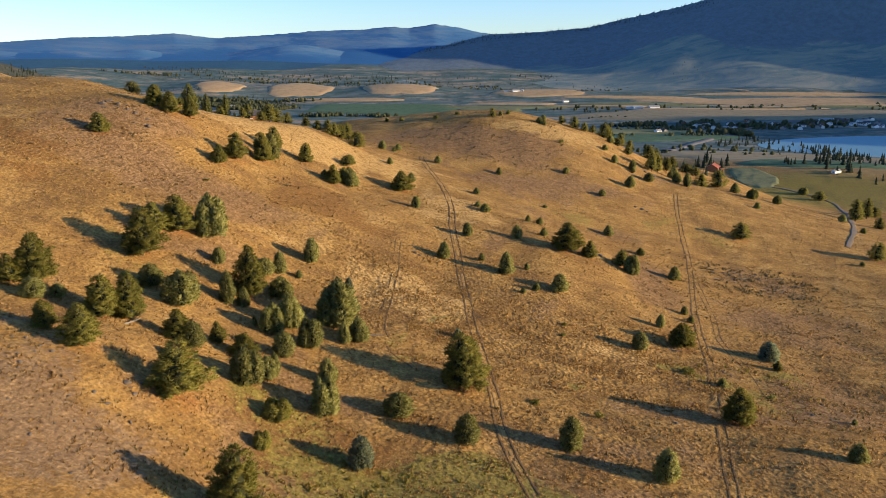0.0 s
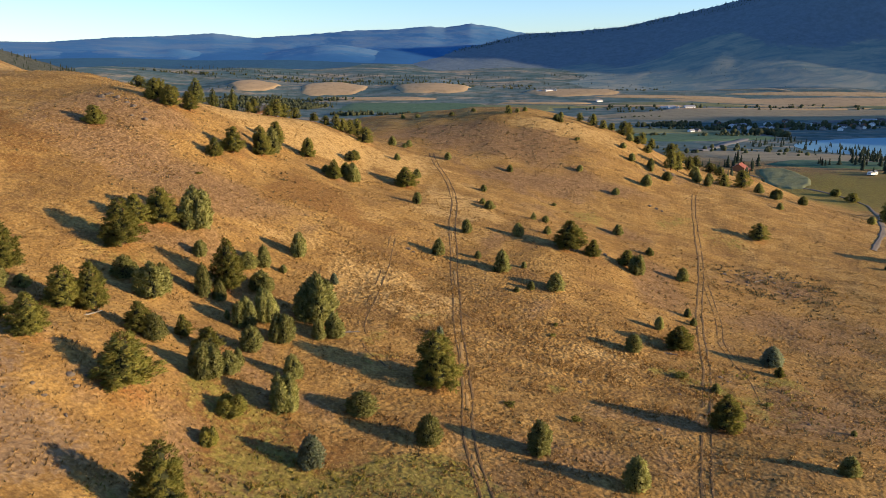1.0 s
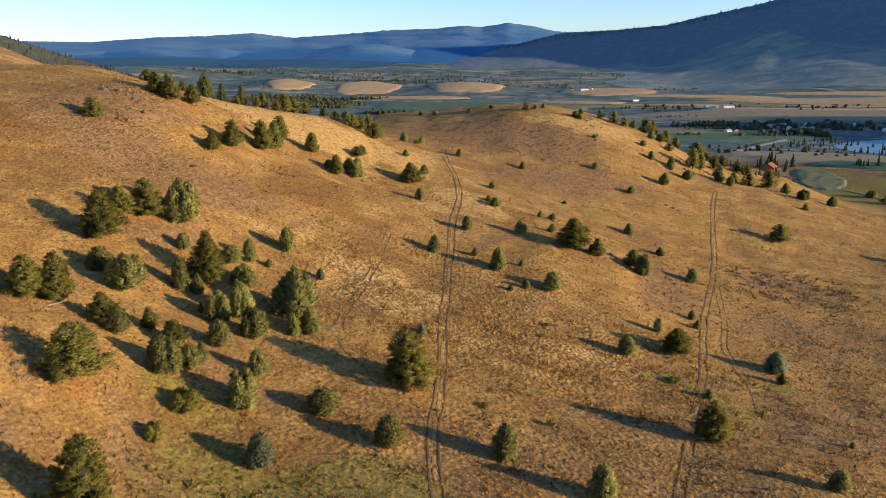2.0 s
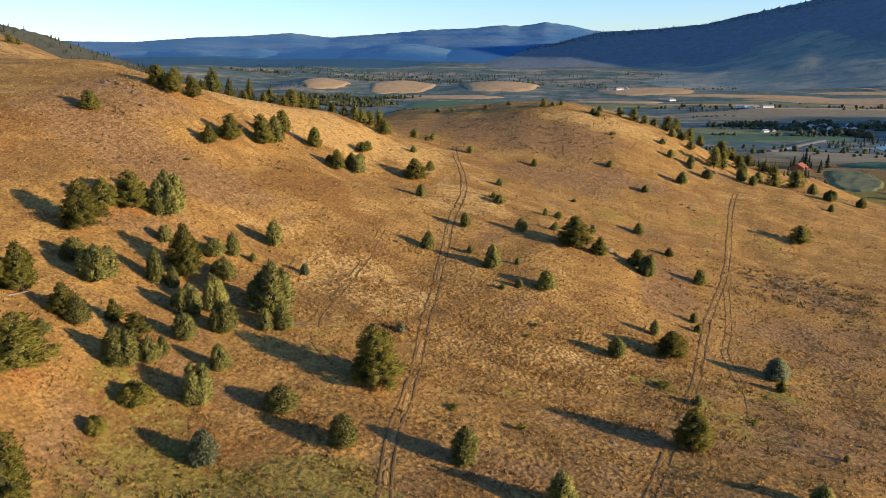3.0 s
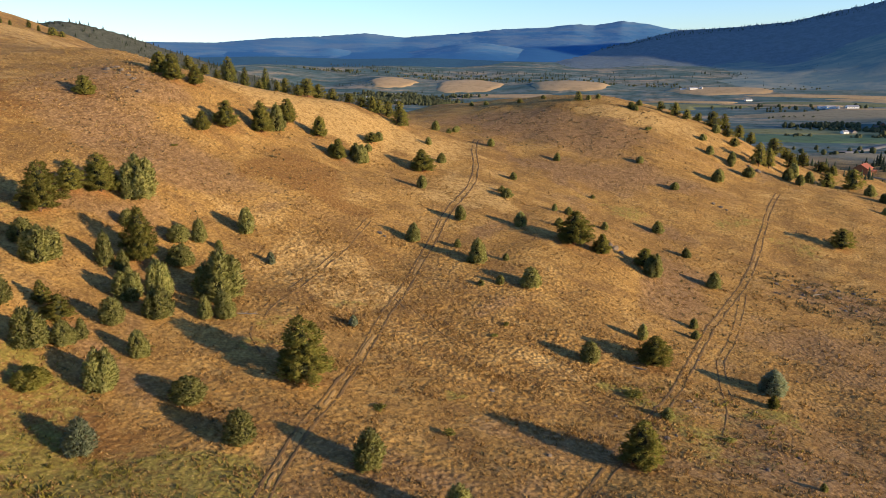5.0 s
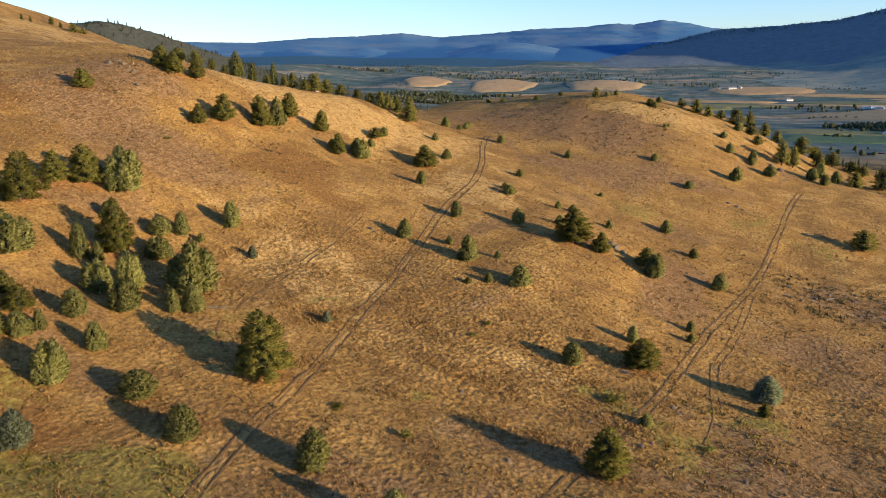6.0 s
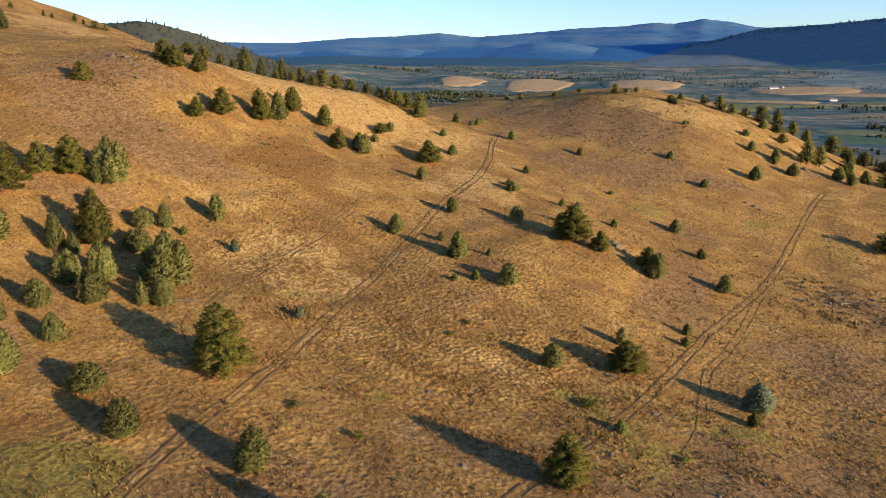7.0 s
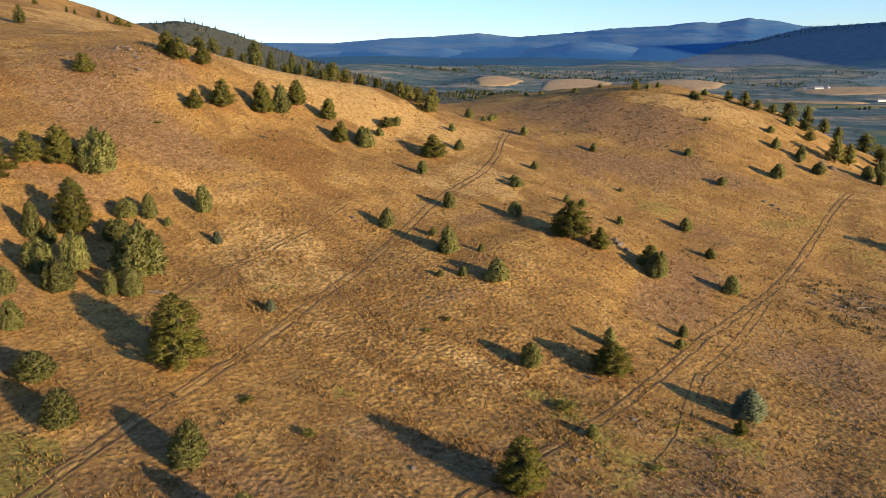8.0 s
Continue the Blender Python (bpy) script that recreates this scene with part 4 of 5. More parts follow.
tyre_track([(105, 332), (98.5, 308), (94, 286), (87.5, 256), (81, 232), (77, 219), (72.5, 204), (67.5, 183), (63.5, 165), (58.5, 148), (54, 133), (49.5, 117.5), (44, 98)],
           1.6, 0.40, "pair of faint wheel ruts down the slope", 0.16)
tyre_track([(83, 234), (81, 222), (78.2, 206), (76, 196), (73, 186), (72.7, 172), (73, 161), (71, 150)], 1.5, 0.22, "pair of faint wheel ruts branching off", 0.35)
tyre_track([(-12.7, 207), (-12.4, 189), (-12.6, 178), (-13, 168), (-13.5, 158), (-13.2, 150), (-11.8, 145), (-9.5, 139), (-5, 135)], 1.5, 0.30, "pair of overgrown wheel ruts", 0.42)
tyre_track([(6.5, 171), (12.5, 165.4), (19, 160.2), (25, 158)], 1.4, 0.24, "pair of overgrown wheel ruts curving off", 0.35)
GRAVEL = plain("grey_gravel", (0.20, 0.165, 0.125), (0.12, 0.10, 0.075), 0.6, 0.95, 0.4, 0.05)
ASPHALT = plain("grey_asphalt", (0.16, 0.16, 0.16), (0.11, 0.11, 0.11), 0.4, 0.9, 0.2, 0.02)
road = ribbon("road", [(185, 560), (205.6, 537), (211, 525), (216, 507), (229, 493), (236, 476), (240, 450), (226, 407), (195, 346), (182, 322), (166, 296)], 0, 1.7, 0.25, GRAVEL, ruts, 0.0, 4.0)
tagged(road, "grey gravel drive curving below the hill", "road", kind="structure")
highway = ribbon("road", [(205, 690), (262, 778), (338, 888), (397, 960), (470, 1010), (640, 1040)], 0, 6.0, 1.2, ASPHALT, ruts, 0.0, 12.0)
tagged(highway, "straight grey road across the valley floor", "road", kind="structure")


# ---- valley: fields, lake, woods, buildings ----
def field(cx, cy, rx, ry, turn, material, label, lift=1.2, square=3.0):
    """A field with rounded corners, lying on the land."""
    k = np.linspace(0, 2 * math.pi, 60, endpoint=False)
    e = (np.abs(np.cos(k)) ** square + np.abs(np.sin(k)) ** square) ** (-1 / square)
    e = e * (1 + 0.06 * np.sin(3 * k + cx) + 0.05 * np.sin(5 * k + cy) + 0.03 * np.sin(11 * k + cx))
    rings = np.linspace(0.02, 1, 14)
    u, v = np.outer(rings, e * np.cos(k)) * rx, np.outer(rings, e * np.sin(k)) * ry
    c, s = math.cos(radians(turn)), math.sin(radians(turn))
    X, Y = cx + u * c - v * s, cy + u * s + v * c
    Z = relief(X, Y) + lift
    Z[-2] -= lift * 0.4
    Z[-1] -= lift + 0.4
    verts = np.stack([X, Y, Z], -1).reshape(-1, 3)
    faces = [(i * 60 + j, (i + 1) * 60 + j, (i + 1) * 60 + (j + 1) % 60, i * 60 + (j + 1) % 60) for i in range(13) for j in range(60)]
    return tagged(soup("field", verts, faces, material, None, "", True), label, "field", "", "structure")


STUBBLE = valley_material("ripe_stubble", (0.52, 0.37, 0.20), (0.36, 0.25, 0.13))
CROP = valley_material("irrigated_crop", (0.085, 0.150, 0.085), (0.110, 0.165, 0.085))
MEADOW = valley_material("valley_meadow", (0.16, 0.185, 0.085), (0.22, 0.21, 0.105))
PALE = valley_material("dry_pasture", (0.33, 0.27, 0.165), (0.23, 0.20, 0.12))
field(-95, 1196, 118, 74, -3, CROP, "dark green irrigated crop field", 1.3, 4)
field(75, 1185, 50, 30, 5, MEADOW, "green meadow strip beside the crop", 1.6)
field(-408, 1388, 46, 46, 10, STUBBLE, "golden stubble on a low knoll", 1.6, 2)
field(-262, 1400, 60, 70, -10, STUBBLE, "golden stubble on a low knoll", 1.6, 2)
field(-78, 1408, 70, 74, 8, STUBBLE, "golden stubble on a low knoll", 1.6, 2)
field(165, 1342, 80, 36, -6, STUBBLE, "golden stubble round the farmyard", 1.6, 2.2)
field(430, 1085, 250, 62, -8, PALE, "dry tan pasture along the valley", 1.8, 2.4)
field(-165, 1308, 105, 13, -4, STUBBLE, "golden tail of stubble below the knoll", 1.9, 2.0)
field(330, 1225, 120, 18, -10, MEADOW, "green strip of meadow", 1.9, 2.2)
field(720, 1130, 180, 26, -12, MEADOW, "green strip of meadow", 1.9, 2.2)
field(640, 1230, 300, 34, -8, STUBBLE, "long dry strip of pasture", 1.9, 2.2)
# pale sheet laid in where the sun catches a long ridge
field(478, 1385, 92, 9, -50, STUBBLE, "narrow strip coloured pale for a sunlit ridge", 2.0, 2.0)
for x, y, long, wide, turn in ((430, 1150, 150, 9, -4), (570, 1186, 190, 11, -6), (250, 1212, 90, 7, -8), (118, 1256, 74, 7, -5), (640, 1292, 200, 11, -6), (330, 1292, 120, 7, -5), (540, 1050, 130, 7, -6)):
    field(x, y, long, wide, turn, STUBBLE, "narrow tan strip of cut hay", 2.1, 2.2)
field(90, 1216, 110, 13, -4, MEADOW, "green strip of meadow", 2.0, 2.2)
field(230, 930, 80, 36, 5, MEADOW, "green hay meadow by the houses", 1.3)
field(235, 845, 95, 40, 10, CROP, "dark green pasture near the lake", 1.3)
field(290, 640, 110, 52, -10, PALE, "dry grass rise before the lake", 1.0, 2.2)
field(285, 575, 55, 22, -12, CROP, "dark green paddock below the rise", 1.2, 2.6)
field(222, 530, 15, 34, -8, MEADOW, "mown green lawn beside the drive", 0.7, 2.2)

water = Mat("lake_water", 0.42, 0.8)
# base colour lightened to carry part of the sky's reflection
water.colour((0.16, 0.34, 0.41))
water.bump(water.noise(0.25, 3, 0.6), 0.7, 0.6)
bm = bmesh.new()
bm.faces.new([bm.verts.new((LAKE[0] + LAKE[2] * 1.12 * math.cos(a * 0.1047), LAKE[1] + LAKE[3] * 1.12 * math.sin(a * 0.1047), VALLEY - 1.6)) for a in range(60)])
lake = part("water", bm, water.m, None)
tagged(lake, "calm blue lake reflecting the clear sky", "lake", kind="structure")

wood_rng = np.random.RandomState(17)
DARK_TREES = foliage_material("valley_conifers", (0.042, 0.060, 0.042), (0.075, 0.095, 0.058), (0.095, 0.11, 0.06))
SOFT_TREES = foliage_material("valley_broadleaves", (0.060, 0.080, 0.050), (0.110, 0.125, 0.062), (0.17, 0.160, 0.070))


def wood(label, spots, conifer=True):
    """Far trees, each a small ragged crown on its own spot, as one uncounted stand."""
    verts, faces = [], []
    for x, y, tall, *own in spots:
        z, base = (own[0] if own else height(x, y)) - 0.5, len(verts)
        if conifer:
            tiers, sides = 5, 7
            for i in range(tiers):
                zz, r = z + tall * (0.06 + 0.19 * i), tall * 0.24 * (1 - i / tiers) ** 0.8
                for k in range(sides):
                    a = 6.2832 * (k + 0.5 * i) / sides
                    rr = r * wood_rng.uniform(0.55, 1.35)
                    verts.append((x + rr * math.cos(a), y + rr * math.sin(a), zz + tall * wood_rng.uniform(-0.05, 0.03)))
                verts.append((x, y, zz + tall * 0.27))
                b = base + i * (sides + 1)
                faces += [(b + k, b + (k + 1) % sides, b + sides) for k in range(sides)]
        else:
            rows, sides = 5, 8
            for i in range(rows):
                u = i / (rows - 1)
                r = tall * 0.46 * math.sin(math.pi * (0.12 + 0.80 * u)) ** 0.7
                for k in range(sides):
                    a = 6.2832 * k / sides
                    rr = r * wood_rng.uniform(0.7, 1.25)
                    verts.append((x + rr * math.cos(a), y + rr * math.sin(a), z + tall * (0.05 + 0.95 * u) + tall * wood_rng.uniform(-0.07, 0.07)))
            for i in range(rows - 1):
                for k in range(sides):
                    p, q = base + i * sides + k, base + i * sides + (k + 1) % sides
                    faces += [(p, q, q + sides), (p, q + sides, p + sides)]
            faces += [(base + (rows - 1) * sides, base + (rows - 1) * sides + k, base + (rows - 1) * sides + k + 1) for k in range(1, sides - 1)]
    return tagged(soup("valley_trees", verts, faces, DARK_TREES if conifer else SOFT_TREES), label, "trees", "", "stuff")


def scatter(n, cx, cy, rx, ry, low, high):
    out = []
    for k in range(n):
        a, r = wood_rng.uniform(0, 6.2832), math.sqrt(wood_rng.uniform(0, 1))
        out.append((cx + rx * r * math.cos(a), cy + ry * r * math.sin(a), wood_rng.uniform(low, high)))
    return out


def stream(n, cx, cy, rx, ry, low, high):
    """Trees crowded into a few ragged belts."""
    out = []
    while len(out) < n:
        x, y = wood_rng.uniform(-rx, rx), wood_rng.uniform(-ry, ry)
        a, span = wood_rng.uniform(-0.12, 0.12), wood_rng.uniform(0.1, 0.35) * rx
        for k in range(wood_rng.randint(4, 22)):
            u = wood_rng.uniform(-span, span)
            out.append((cx + x + u, cy + y + u * a + wood_rng.normal(0, 4), wood_rng.uniform(low, high)))
    return out


SHORE_LINE = [(341, 846), (348, 800), (361, 774), (371, 746), (362, 690), (340, 610), (330, 559)]


def along(n, line, wander, low, high):
    """Trees along a line."""
    p, out = glide(line, 5.0), []
    for k in range(n):
        x, y = p[wood_rng.randint(0, len(p))] + wood_rng.normal(0, wander, 2)
        out.append((x, y, wood_rng.uniform(low, high)))
    return out


shore = []
for k in range(110):
    a = wood_rng.uniform(2.75, 4.9)
    r = wood_rng.uniform(1.12, 1.32)
    shore.append((LAKE[0] + LAKE[2] * r * math.cos(a), LAKE[1] + LAKE[3] * r * math.sin(a), wood_rng.uniform(3, 7.5)))
wood("dark conifers along the lake shore", shore)
wood("stand of dark conifers before the lake", along(90, SHORE_LINE, 9, 4, 8.5) + scatter(18, 290, 540, 20, 44, 5, 11) + scatter(16, 206, 576, 16, 22, 5, 10) + stream(20, 335, 585, 30, 34, 4, 8) + stream(10, 276, 560, 14, 12, 4, 7) + stream(44, 425, 590, 56, 40, 6, 11))
wood("dark conifers on the valley floor", stream(130, -335, 1235, 95, 85, 3, 6.5) + stream(30, -150, 1100, 60, 16, 3, 6) + stream(90, -420, 1180, 100, 60, 3, 7) + stream(160, -600, 1320, 150, 60, 3, 6) + stream(260, -100, 1500, 560, 40, 3, 6) + stream(260, -300, 1590, 560, 35, 3, 6))
wood("leafy trees along the valley streams", stream(130, 285, 1000, 60, 12, 3, 7) + stream(70, 330, 878, 32, 14, 4, 8) + stream(90, 430, 962, 90, 20, 3, 7) + stream(1000, -335, 1235, 95, 85, 2.5, 6) + stream(120, -150, 1098, 70, 16, 3, 6) + stream(160, 280, 1470, 340, 22, 2, 4) + stream(160, 560, 1180, 300, 60, 2, 5) + stream(190, 330, 965, 95, 34, 2, 5.5) + stream(150, 520, 960, 110, 34, 2, 5) + stream(50, 260, 870, 60, 24, 2, 5) + stream(220, -330, 1510, 280, 28, 2, 5) + scatter(50, 300, 1190, 190, 22, 2, 6) + stream(40, 120, 1120, 160, 50, 2, 4) + scatter(50, 240, 700, 80, 60, 2, 5), False)
wood("small dark conifers on the lower slopes behind the knoll", scatter(34, 140, 440, 30, 18, 3, 6) + scatter(40, 110, 455, 40, 14, 4, 8) + scatter(16, 172, 462, 14, 8, 4, 8))
slope = []
for k in range(260):
    a, r = radians(wood_rng.uniform(-6, 33)), wood_rng.uniform(1420, 1700)
    slope.append((r * math.sin(a), r * math.cos(a), wood_rng.uniform(2, 5)))
wood("scattered conifers at the foot of the mountain", [p for p in slope if waves(np.array([p[0]]), np.array([p[1]]), 120, 44)[0] > 0.45])


def on_mountain(ob, n, low, high, near, far):
    """Spots on a mountain's mesh, between two shares of its depth from foot to back."""
    co = np.empty(len(ob.data.vertices) * 3)
    ob.data.vertices.foreach_get("co", co)
    co = co.reshape(-1, 70, 3)
    i, j = wood_rng.randint(0, len(co), n), wood_rng.randint(int(near * 46), int(far * 46), n)
    step = co[np.minimum(i + 1, len(co) - 1), j] - co[i, j]
    p = co[i, j] + step * wood_rng.uniform(0, 1, (n, 1))
    return [(x, y, wood_rng.uniform(low, high), z) for x, y, z in p]


wood("dense conifers over the wooded hill", on_mountain(HILL_LEFT, 2600, 2.5, 6, 0.2, 1.04))
wood("conifers along the mountain crest and slopes", [p for p in on_mountain(MOUNTAIN_RIGHT, 2600, 3.01, 5, 0.93, 1.03) + on_mountain(MOUNTAIN_RIGHT, 900, 1.8, 3, 0.15, 0.5) if p[1] > 900 and (p[2] > 3 or waves(np.array([p[0]]), np.array([p[1]]), 160, 45)[0] > 0.2)])
back_slope = scatter(22, -70, 345, 50, 26, 3, 5) + scatter(46, -130, 330, 40, 30, 3, 6)
wood("conifers on the shaded back slope", [p for p in back_slope if p[0] < -64 and p[1] > 322 - 0.2 * (p[0] + 60)])

WHITE = plain("white_siding", (0.80, 0.79, 0.76), (0.68, 0.67, 0.64), 0.8, 0.7, 0.2, 0.02)
BROWN = plain("log_wall", (0.30, 0.15, 0.07), (0.19, 0.09, 0.045), 1.2, 0.8, 0.5, 0.05)
GREYWALL = plain("weathered_boards", (0.33, 0.31, 0.29), (0.23, 0.21, 0.20), 0.9, 0.85, 0.3, 0.03)
RED_ROOF = plain("rust_red_roof", (0.34, 0.105, 0.045), (0.24, 0.075, 0.035), 0.7, 0.6, 0.3, 0.03)
GREY_ROOF = plain("grey_metal_roof", (0.30, 0.31, 0.33), (0.21, 0.22, 0.24), 0.6, 0.5, 0.2, 0.02)
DARK_ROOF = plain("dark_shingle_roof", (0.10, 0.09, 0.09), (0.06, 0.055, 0.055), 0.9, 0.85, 0.3, 0.03)
PANE = Mat("window_glass", 0.08, 0.5).colour((0.03, 0.035, 0.045)).m
DOOR = plain("painted_door", (0.16, 0.08, 0.05), (0.10, 0.05, 0.035), 1.0, 0.6, 0.2, 0.01)


def block(name, sx, sy, sz, at, material, parent, label=""):
    """A box with softened edges."""
    bm = bmesh.new()
    bmesh.ops.create_cube(bm, size=1, matrix=Matrix.Translation(at) @ Matrix.Diagonal((sx, sy, sz, 1)))
    bmesh.ops.bevel(bm, geom=bm.edges[:], offset=min(sx, sy, sz) * 0.08, segments=1, affect="EDGES")
    return part(name, bm, material, parent, label)


def gable(name, sx, sy, rise, z, over, thick, material, parent, label=""):
    """A pitched roof with thickness and eaves, its ridge along x."""
    bm = bmesh.new()
    hx, hy = sx / 2 + over, sy / 2 + over
    drop = rise * over / (sy / 2)
    outline = [(-hy, z - drop), (0, z + rise), (hy, z - drop), (hy, z - drop + thick), (0, z + rise + thick * 1.2), (-hy, z - drop + thick)]
    ends = [[bm.verts.new((x, y, zz)) for y, zz in outline] for x in (-hx, hx)]
    for k in range(6):
        bm.faces.new((ends[0][k], ends[0][(k + 1) % 6], ends[1][(k + 1) % 6], ends[1][k]))
    bm.faces.new(ends[0][::-1])
    bm.faces.new(ends[1])
    return part(name, bm, material, parent, label)


def house(kind, sx, sy, wall_h, wall_mat, roof_mat, label, category, windows=2):
    root = new(kind)
    bm = bmesh.new()
    hx, hy, rise = sx / 2, sy / 2, sy * 0.30
    prof = [(-hy, -1.2), (hy, -1.2), (hy, wall_h), (0, wall_h + rise), (-hy, wall_h)]
    ends = [[bm.verts.new((x, y, z)) for y, z in prof] for x in (-hx, hx)]
    for k in range(5):
        bm.faces.new((ends[0][k], ends[0][(k + 1) % 5], ends[1][(k + 1) % 5], ends[1][k]))
    bm.faces.new(ends[0][::-1])
    bm.faces.new(ends[1])
    part("wall", bm, wall_mat, root)
    gable("roof", sx, sy, rise, wall_h + 0.05, 0.5, 0.22, roof_mat, root)
    for k in range(windows):
        x = -hx + sx * (k + 1) / (windows + 2)
        for side in (-1, 1):
            w = block("window", 1.3, 0.12, 1.2, (x, side * (hy + 0.03), wall_h * 0.58), WHITE, root)
            block("pane", 1.05, 0.06, 0.95, (x, side * (hy + 0.09), wall_h * 0.58), PANE, w)
    block("door", 1.1, 0.12, 2.05, (hx - sx / (windows + 2), -hy - 0.03, 1.03), DOOR, root)
    block("chimney", 0.7, 0.7, 1.8, (sx * 0.2, sy * 0.12, wall_h + rise * 0.9), STONE, root)
    return tagged(root, label, category, "houses in the valley")


def barn(kind, sx, sy, wall_h, wall_mat, roof_mat, label):
    root = house(kind, sx, sy, wall_h, wall_mat, roof_mat, label, "barn", 3)
    block("gate", 0.14, sy * 0.4, wall_h * 0.8, (-sx / 2 - 0.03, 0, wall_h * 0.4), GREYWALL, root)
    return root


KINDS = [house("house", 11, 8, 3.0, WHITE, GREY_ROOF, "white house with a grey roof in the village", "house"), house("house", 12, 8, 3.0, GREYWALL, DARK_ROOF, "grey house with a dark roof in the village", "house"),
         house("house", 10, 7, 2.8, BROWN, DARK_ROOF, "brown house with a dark roof in the village", "house"), house("house", 14, 8, 2.8, WHITE, DARK_ROOF, "long white house with a dark roof", "house")]
spots = [(259, 905), (268, 912)]
for k in range(46):
    spots.append((wood_rng.uniform(300, 620), wood_rng.uniform(930, 1010)))
for k, (x, y) in enumerate(spots):
    m = pose(x, y, height(x, y) + 0.9, 0, 0, wood_rng.uniform(0, 360)) @ Matrix.Diagonal((0.66, 0.66, 0.66, 1))
    if k < len(KINDS):
        KINDS[k].matrix_basis = m
    else:
        copy_thing(KINDS[k % len(KINDS)], Matrix()).matrix_basis = m
shed = barn("barn", 26, 11, 4.5, WHITE, GREY_ROOF, "long white barn with a pale roof")
shed.matrix_basis = pose(326, 1168, height(326, 1168) + 1.2, 0, 0, 8) @ Matrix.Diagonal((0.6, 0.6, 0.6, 1))
for x, y, a, k in ((300, 1174, 20, 0.5), (308, 1168, 70, 0.45), (290, 1178, 5, 0.4), (128, 1338, 15, 0.5), (140, 1342, 80, 0.42), (112, 1340, 10, 0.36), (205, 1266, 25, 0.4), (500, 985, 12, 0.7), (540, 968, 5, 0.6), (283, 533, 30, 0.28), (-40, 1040, 15, 0.6), (-70, 1050, 60, 0.5), (-395, 1215, 20, 0.4), (-330, 1180, 10, 0.45)):
    made = copy_thing(shed, Matrix())
    made.matrix_basis = pose(x, y, height(x, y) + 1.0, 0, 0, a) @ Matrix.Diagonal((k, k, k, 1))
lodge = house("log_house", 13.0, 9.5, 4.2, BROWN, RED_ROOF, "log house with a rust-red roof below the hill", "house", 3)
lodge.matrix_basis = pose(163, 448, height(163, 448) + 0.6, 0, 0, 62) @ Matrix.Diagonal((0.72, 0.72, 0.72, 1))
block("porch", 12.0, 3.0, 0.25, (0, -6.2, 2.9), RED_ROOF, lodge, "rust-red porch roof")
for k in range(5):
    block("post", 0.22, 0.22, 3.4, (-5.6 + 2.8 * k, -7.5, 1.2), BROWN, lodge)
cabin = house("cabin", 6.0, 5.0, 4.6, BROWN, DARK_ROOF, "brown cabin half hidden by pines on the crest", "house", 1)
cabin.matrix_basis = pose(-80, 317, height(-80, 317) + 0.4, 0, 0, 25)


# ---- stones and fallen wood ----
def boulder(seed):
    """A weathered stone about 1 m across with broken faces."""
    rng = random.Random(seed)
    bm = bmesh.new()
    bmesh.ops.create_icosphere(bm, subdivisions=2, radius=0.55)
    cuts = [(Vector((rng.uniform(-1, 1), rng.uniform(-1, 1), rng.uniform(-0.4, 1))).normalized(), rng.uniform(0.30, 0.46)) for k in range(9)]
    for v in bm.verts:
        for n, d in cuts:
            over = v.co.dot(n) - d
            if over > 0:
                v.co -= n * over
        v.co += Vector((rng.uniform(-1, 1), rng.uniform(-1, 1), rng.uniform(-1, 1))) * 0.025
        v.co.z *= 0.72
    return part("boulder", bm, STONE, None)


STONES = [tagged(boulder(k), "grey lichen-covered stone lying in dry grass", "rock", "stones on the slope") for k in range(4)]
stone_rng = random.Random(12)
STONE_SPOTS = [(-8.0, 200.8, 1.7), (-6.5, 200.0, 1.0), (48.6, 232.6, 3.2), (46.8, 234.2, 2.4), (50.4, 231.4, 1.8), (100, 353, 3.0), (97, 355, 2.2), (82, 302, 2.0), (79.5, 303, 1.6), (84, 300.5, 1.3), (32, 145, 1.0), (65.5, 161.5, 1.2), (66.5, 159.5, 0.8), (61.2, 142.8, 1.2), (62.6, 145, 0.8), (-44, 96, 1.3), (-42.5, 94.5, 0.9), (76, 140, 0.9), (82, 148, 0.8), (44, 128, 0.9)]
for k in range(16):
    STONE_SPOTS.append((-91 + stone_rng.uniform(-9, 9), 218 + stone_rng.uniform(-5, 6), stone_rng.uniform(0.8, 2.2)))
for k in range(34):
    STONE_SPOTS.append((stone_rng.uniform(92, 124), stone_rng.uniform(236, 256), stone_rng.uniform(0.5, 1.5)))
for k in range(36):
    STONE_SPOTS.append((stone_rng.uniform(-66, -40), stone_rng.uniform(74, 100), stone_rng.uniform(0.35, 0.95)))
for k in range(18):
    STONE_SPOTS.append((stone_rng.uniform(40, 110), stone_rng.uniform(110, 230), stone_rng.uniform(0.3, 0.8)))
for k, (x, y, size) in enumerate(STONE_SPOTS):
    m = pose(x, y, height(x, y) + size * 0.03, stone_rng.uniform(-12, 12), stone_rng.uniform(-12, 12), stone_rng.uniform(0, 360)) @ Matrix.Diagonal((size, size * stone_rng.uniform(0.7, 1.1), size * stone_rng.uniform(0.6, 1.0), 1))
    if k < 4:
        STONES[k].matrix_basis = m
    else:
        made = copy_thing(STONES[k % 4], Matrix())
        made.matrix_basis = m

DEAD = plain("bleached_dead_wood", (0.30, 0.265, 0.22), (0.18, 0.16, 0.13), 3.0, 0.9, 0.5, 0.03)


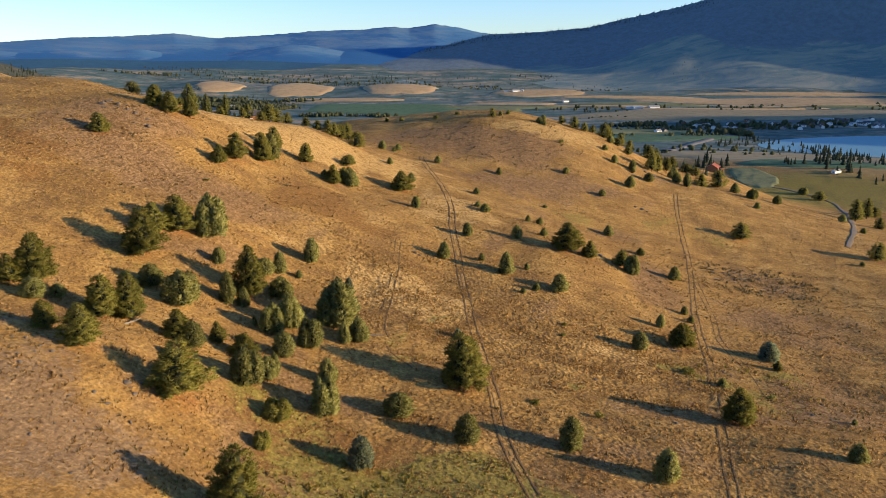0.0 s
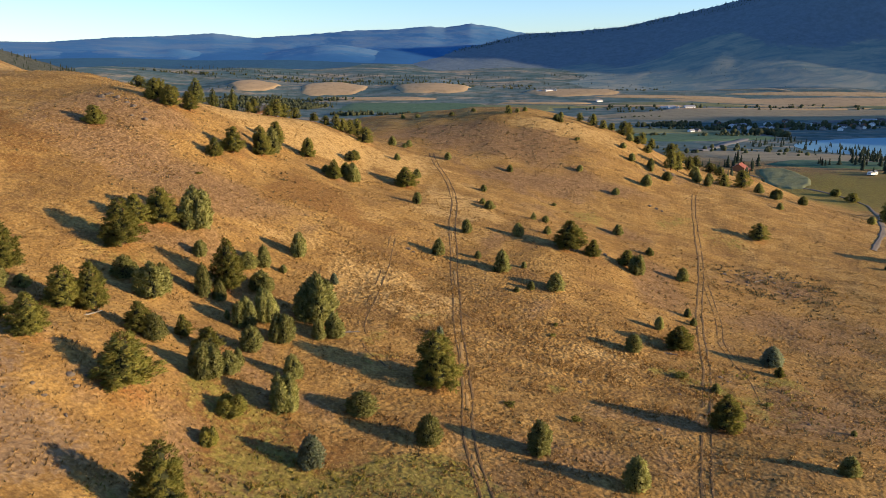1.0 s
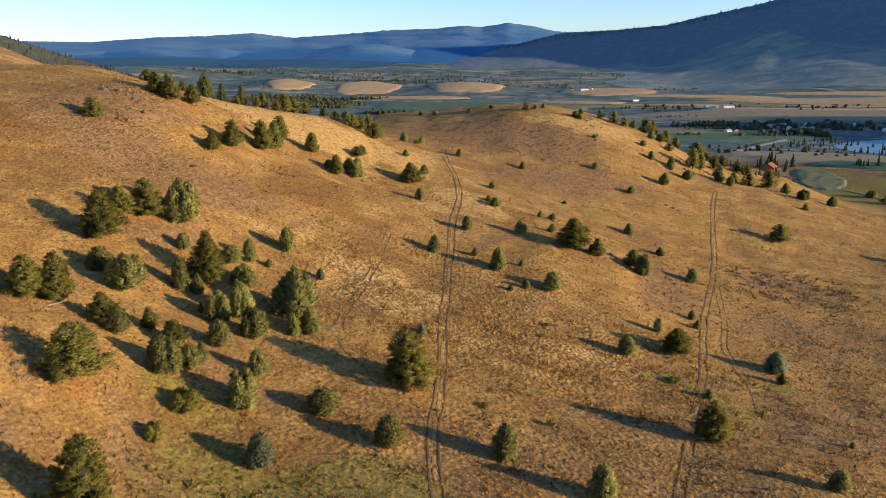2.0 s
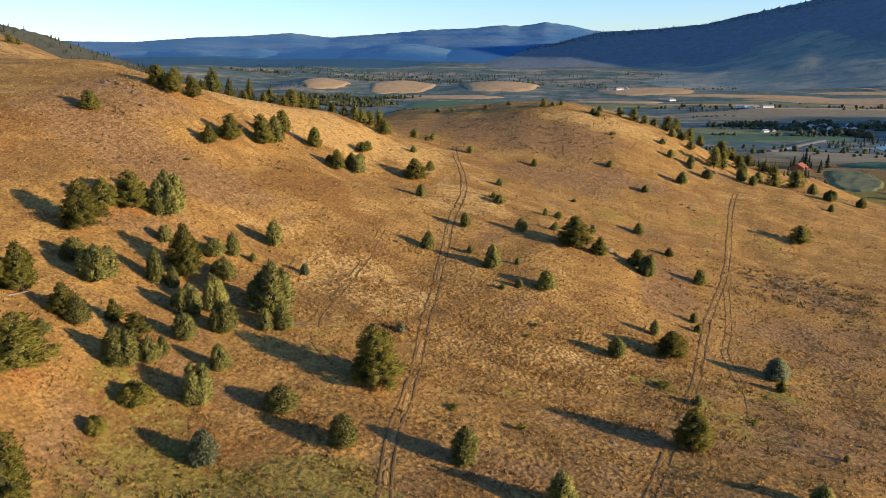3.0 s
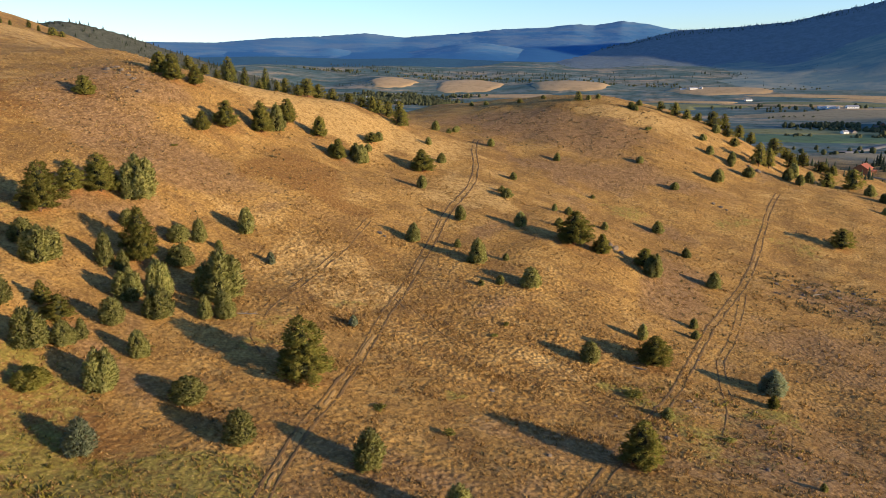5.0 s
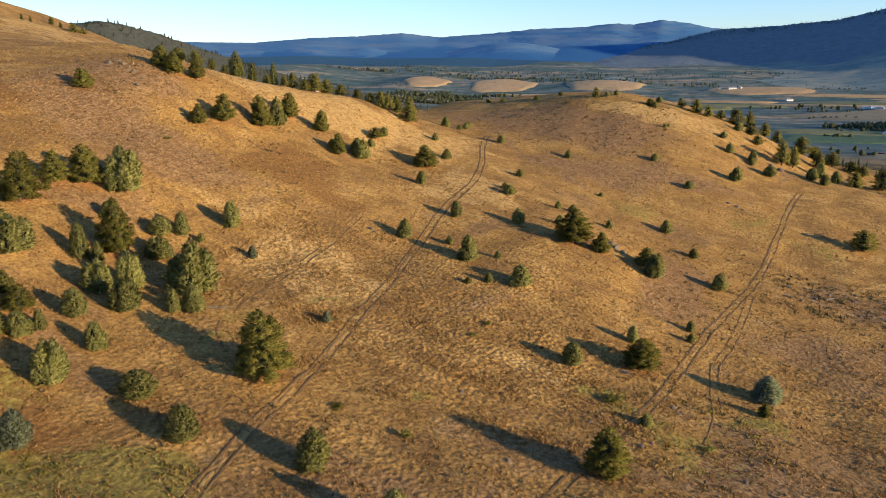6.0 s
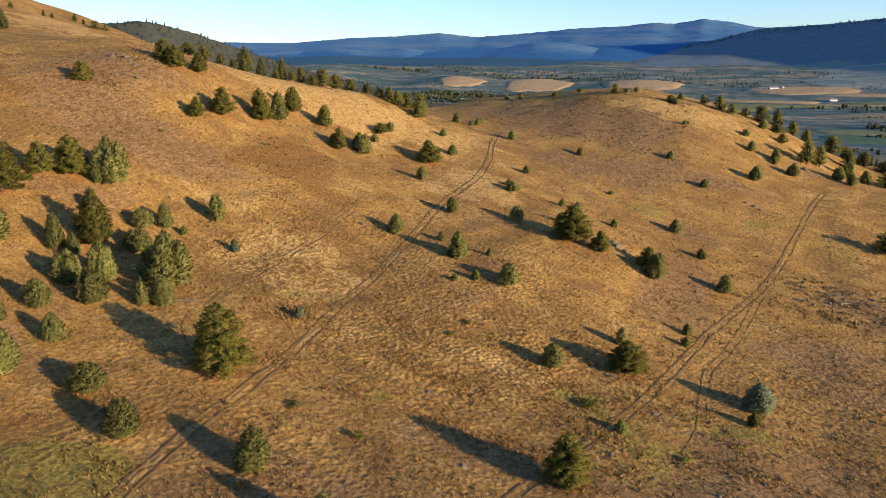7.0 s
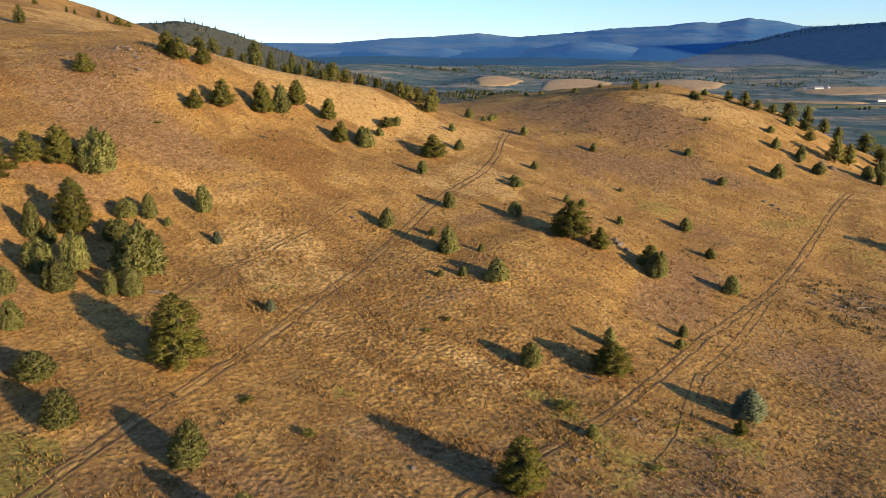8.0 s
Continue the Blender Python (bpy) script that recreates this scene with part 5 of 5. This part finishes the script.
def fallen_log(x, y, turn, long):
    root = new("fallen_log")
    bm = bmesh.new()
    tube(bm, [(-long / 2, 0, 0.12), (-long * 0.2, 0.08, 0.16), (long * 0.2, 0.0, 0.14), (long / 2, -0.1, 0.20)], [0.17, 0.15, 0.12, 0.05], 7)
    part("stem", bm, DEAD, root)
    for k, (u, a) in enumerate(((-0.1, 0.9), (0.18, -1.0), (0.3, 0.7))):
        bm = bmesh.new()
        tube(bm, [(u * long, 0, 0.15), (u * long + 0.35, a * 0.5, 0.35), (u * long + 0.6, a * 0.9, 0.45)], [0.05, 0.035, 0.012], 5)
        part("branch", bm, DEAD, root)
    root.matrix_basis = pose(x, y, height(x, y) + 0.05, 0, 0, turn)
    return tagged(root, "bleached fallen log with stub branches in the grass", "log", "fallen wood")


fallen_log(-14.6, 145.8, 12, 4.2)
fallen_log(56.5, 170.0, -20, 3.2)
fallen_log(104.0, 247.0, 35, 4.6)
fallen_log(-52.5, 117.5, 60, 5.0)
fallen_log(118.0, 251.0, -15, 4.0)


# ---- bunchgrass ----
def bunchgrass(name, label, zones, material, seed):
    """Tufts of blades strewn over strips of the slope: each zone gives x and y ranges, tufts a square metre and size."""
    rng = np.random.RandomState(seed)
    V, N = [], []
    for x0, x1, y0, y1, dense, size in zones:
        n = int((x1 - x0) * (y1 - y0) * dense)
        x, y = rng.uniform(x0, x1, n), rng.uniform(y0, y1, n)
        keep = (waves(x, y, 14, 71) + 0.8 * waves(x, y, 4.5, 72) + rng.normal(0, 0.5, n) > -0.25) & (x > -30 - 0.72 * y) & (x < 60 + 0.75 * y)
        x, y = x[keep], y[keep]
        n = len(x)
        z = relief(x, y) - 0.06
        s = size * rng.uniform(0.55, 1.35, n) * (1 + 0.25 * waves(x, y, 20, 73))
        for k in range(6):
            a = rng.uniform(0, 6.2832, n)
            lean, tall, half = s * rng.uniform(0.45, 0.95, n), s * rng.uniform(0.45, 0.90, n), s * rng.uniform(0.16, 0.30, n)
            bx, by = x + 0.18 * s * np.cos(a), y + 0.18 * s * np.sin(a)
            p = np.stack([bx - half * np.sin(a), by + half * np.cos(a), z], 1)
            q = np.stack([bx + half * np.sin(a), by - half * np.cos(a), z], 1)
            r = np.stack([bx + lean * np.cos(a), by + lean * np.sin(a), z + tall], 1)
            V.append(np.stack([p, q, r], 1).reshape(-1, 3))
            N.append(np.repeat(unit(np.stack([0.7 * np.cos(a), 0.7 * np.sin(a), 0.55 + 0 * a], 1)), 3, axis=0))
    V = np.concatenate(V)
    return tagged(soup(name, V, np.arange(len(V)).reshape(-1, 3), material, normals=np.concatenate(N)), label, "grass", "", "stuff")


bunchgrass("bunchgrass", "tufts of dry golden bunchgrass over the slope", [(-90, 120, 74, 170, 2.6, 0.36), (-8, 66, 136, 182, 1.6, 0.46), (-30, 6, 150, 200, 1.4, 0.46), (-140, 170, 170, 260, 1.1, 0.42), (-180, 200, 260, 400, 0.3, 0.45)], DRY_TUFT, 81)
SAGE = foliage_material("grey_sage_leaves", (0.115, 0.105, 0.060), (0.19, 0.165, 0.095), (0.24, 0.19, 0.10))
bunchgrass("sagebrush", "low grey-brown sagebrush tufts among the grass", [(-70, -35, 70, 108, 0.12, 0.45), (60, 140, 110, 260, 0.10, 0.6), (90, 130, 232, 258, 0.5, 0.8), (70, 110, 120, 160, 0.2, 0.6), (-110, -30, 175, 250, 0.10, 0.55), (-20, 60, 320, 380, 0.14, 0.65), (-30, 60, 74, 125, 0.10, 0.5)], SAGE, 82)
GREENERY = foliage_material("green_forb_leaves", (0.17, 0.165, 0.034), (0.27, 0.235, 0.052), (0.34, 0.28, 0.07))
bunchgrass("green_forbs", "patches of low green forbs in the hollow", [(-34, 18, 76, 98, 0.75, 0.45), (-24, -4, 90, 100, 0.9, 0.6), (-6, 10, 96, 106, 0.6, 0.55), (56, 84, 140, 166, 0.28, 0.5), (-45, -20, 108, 130, 0.25, 0.45), (10, 50, 74, 88, 0.4, 0.45)], GREENERY, 83)
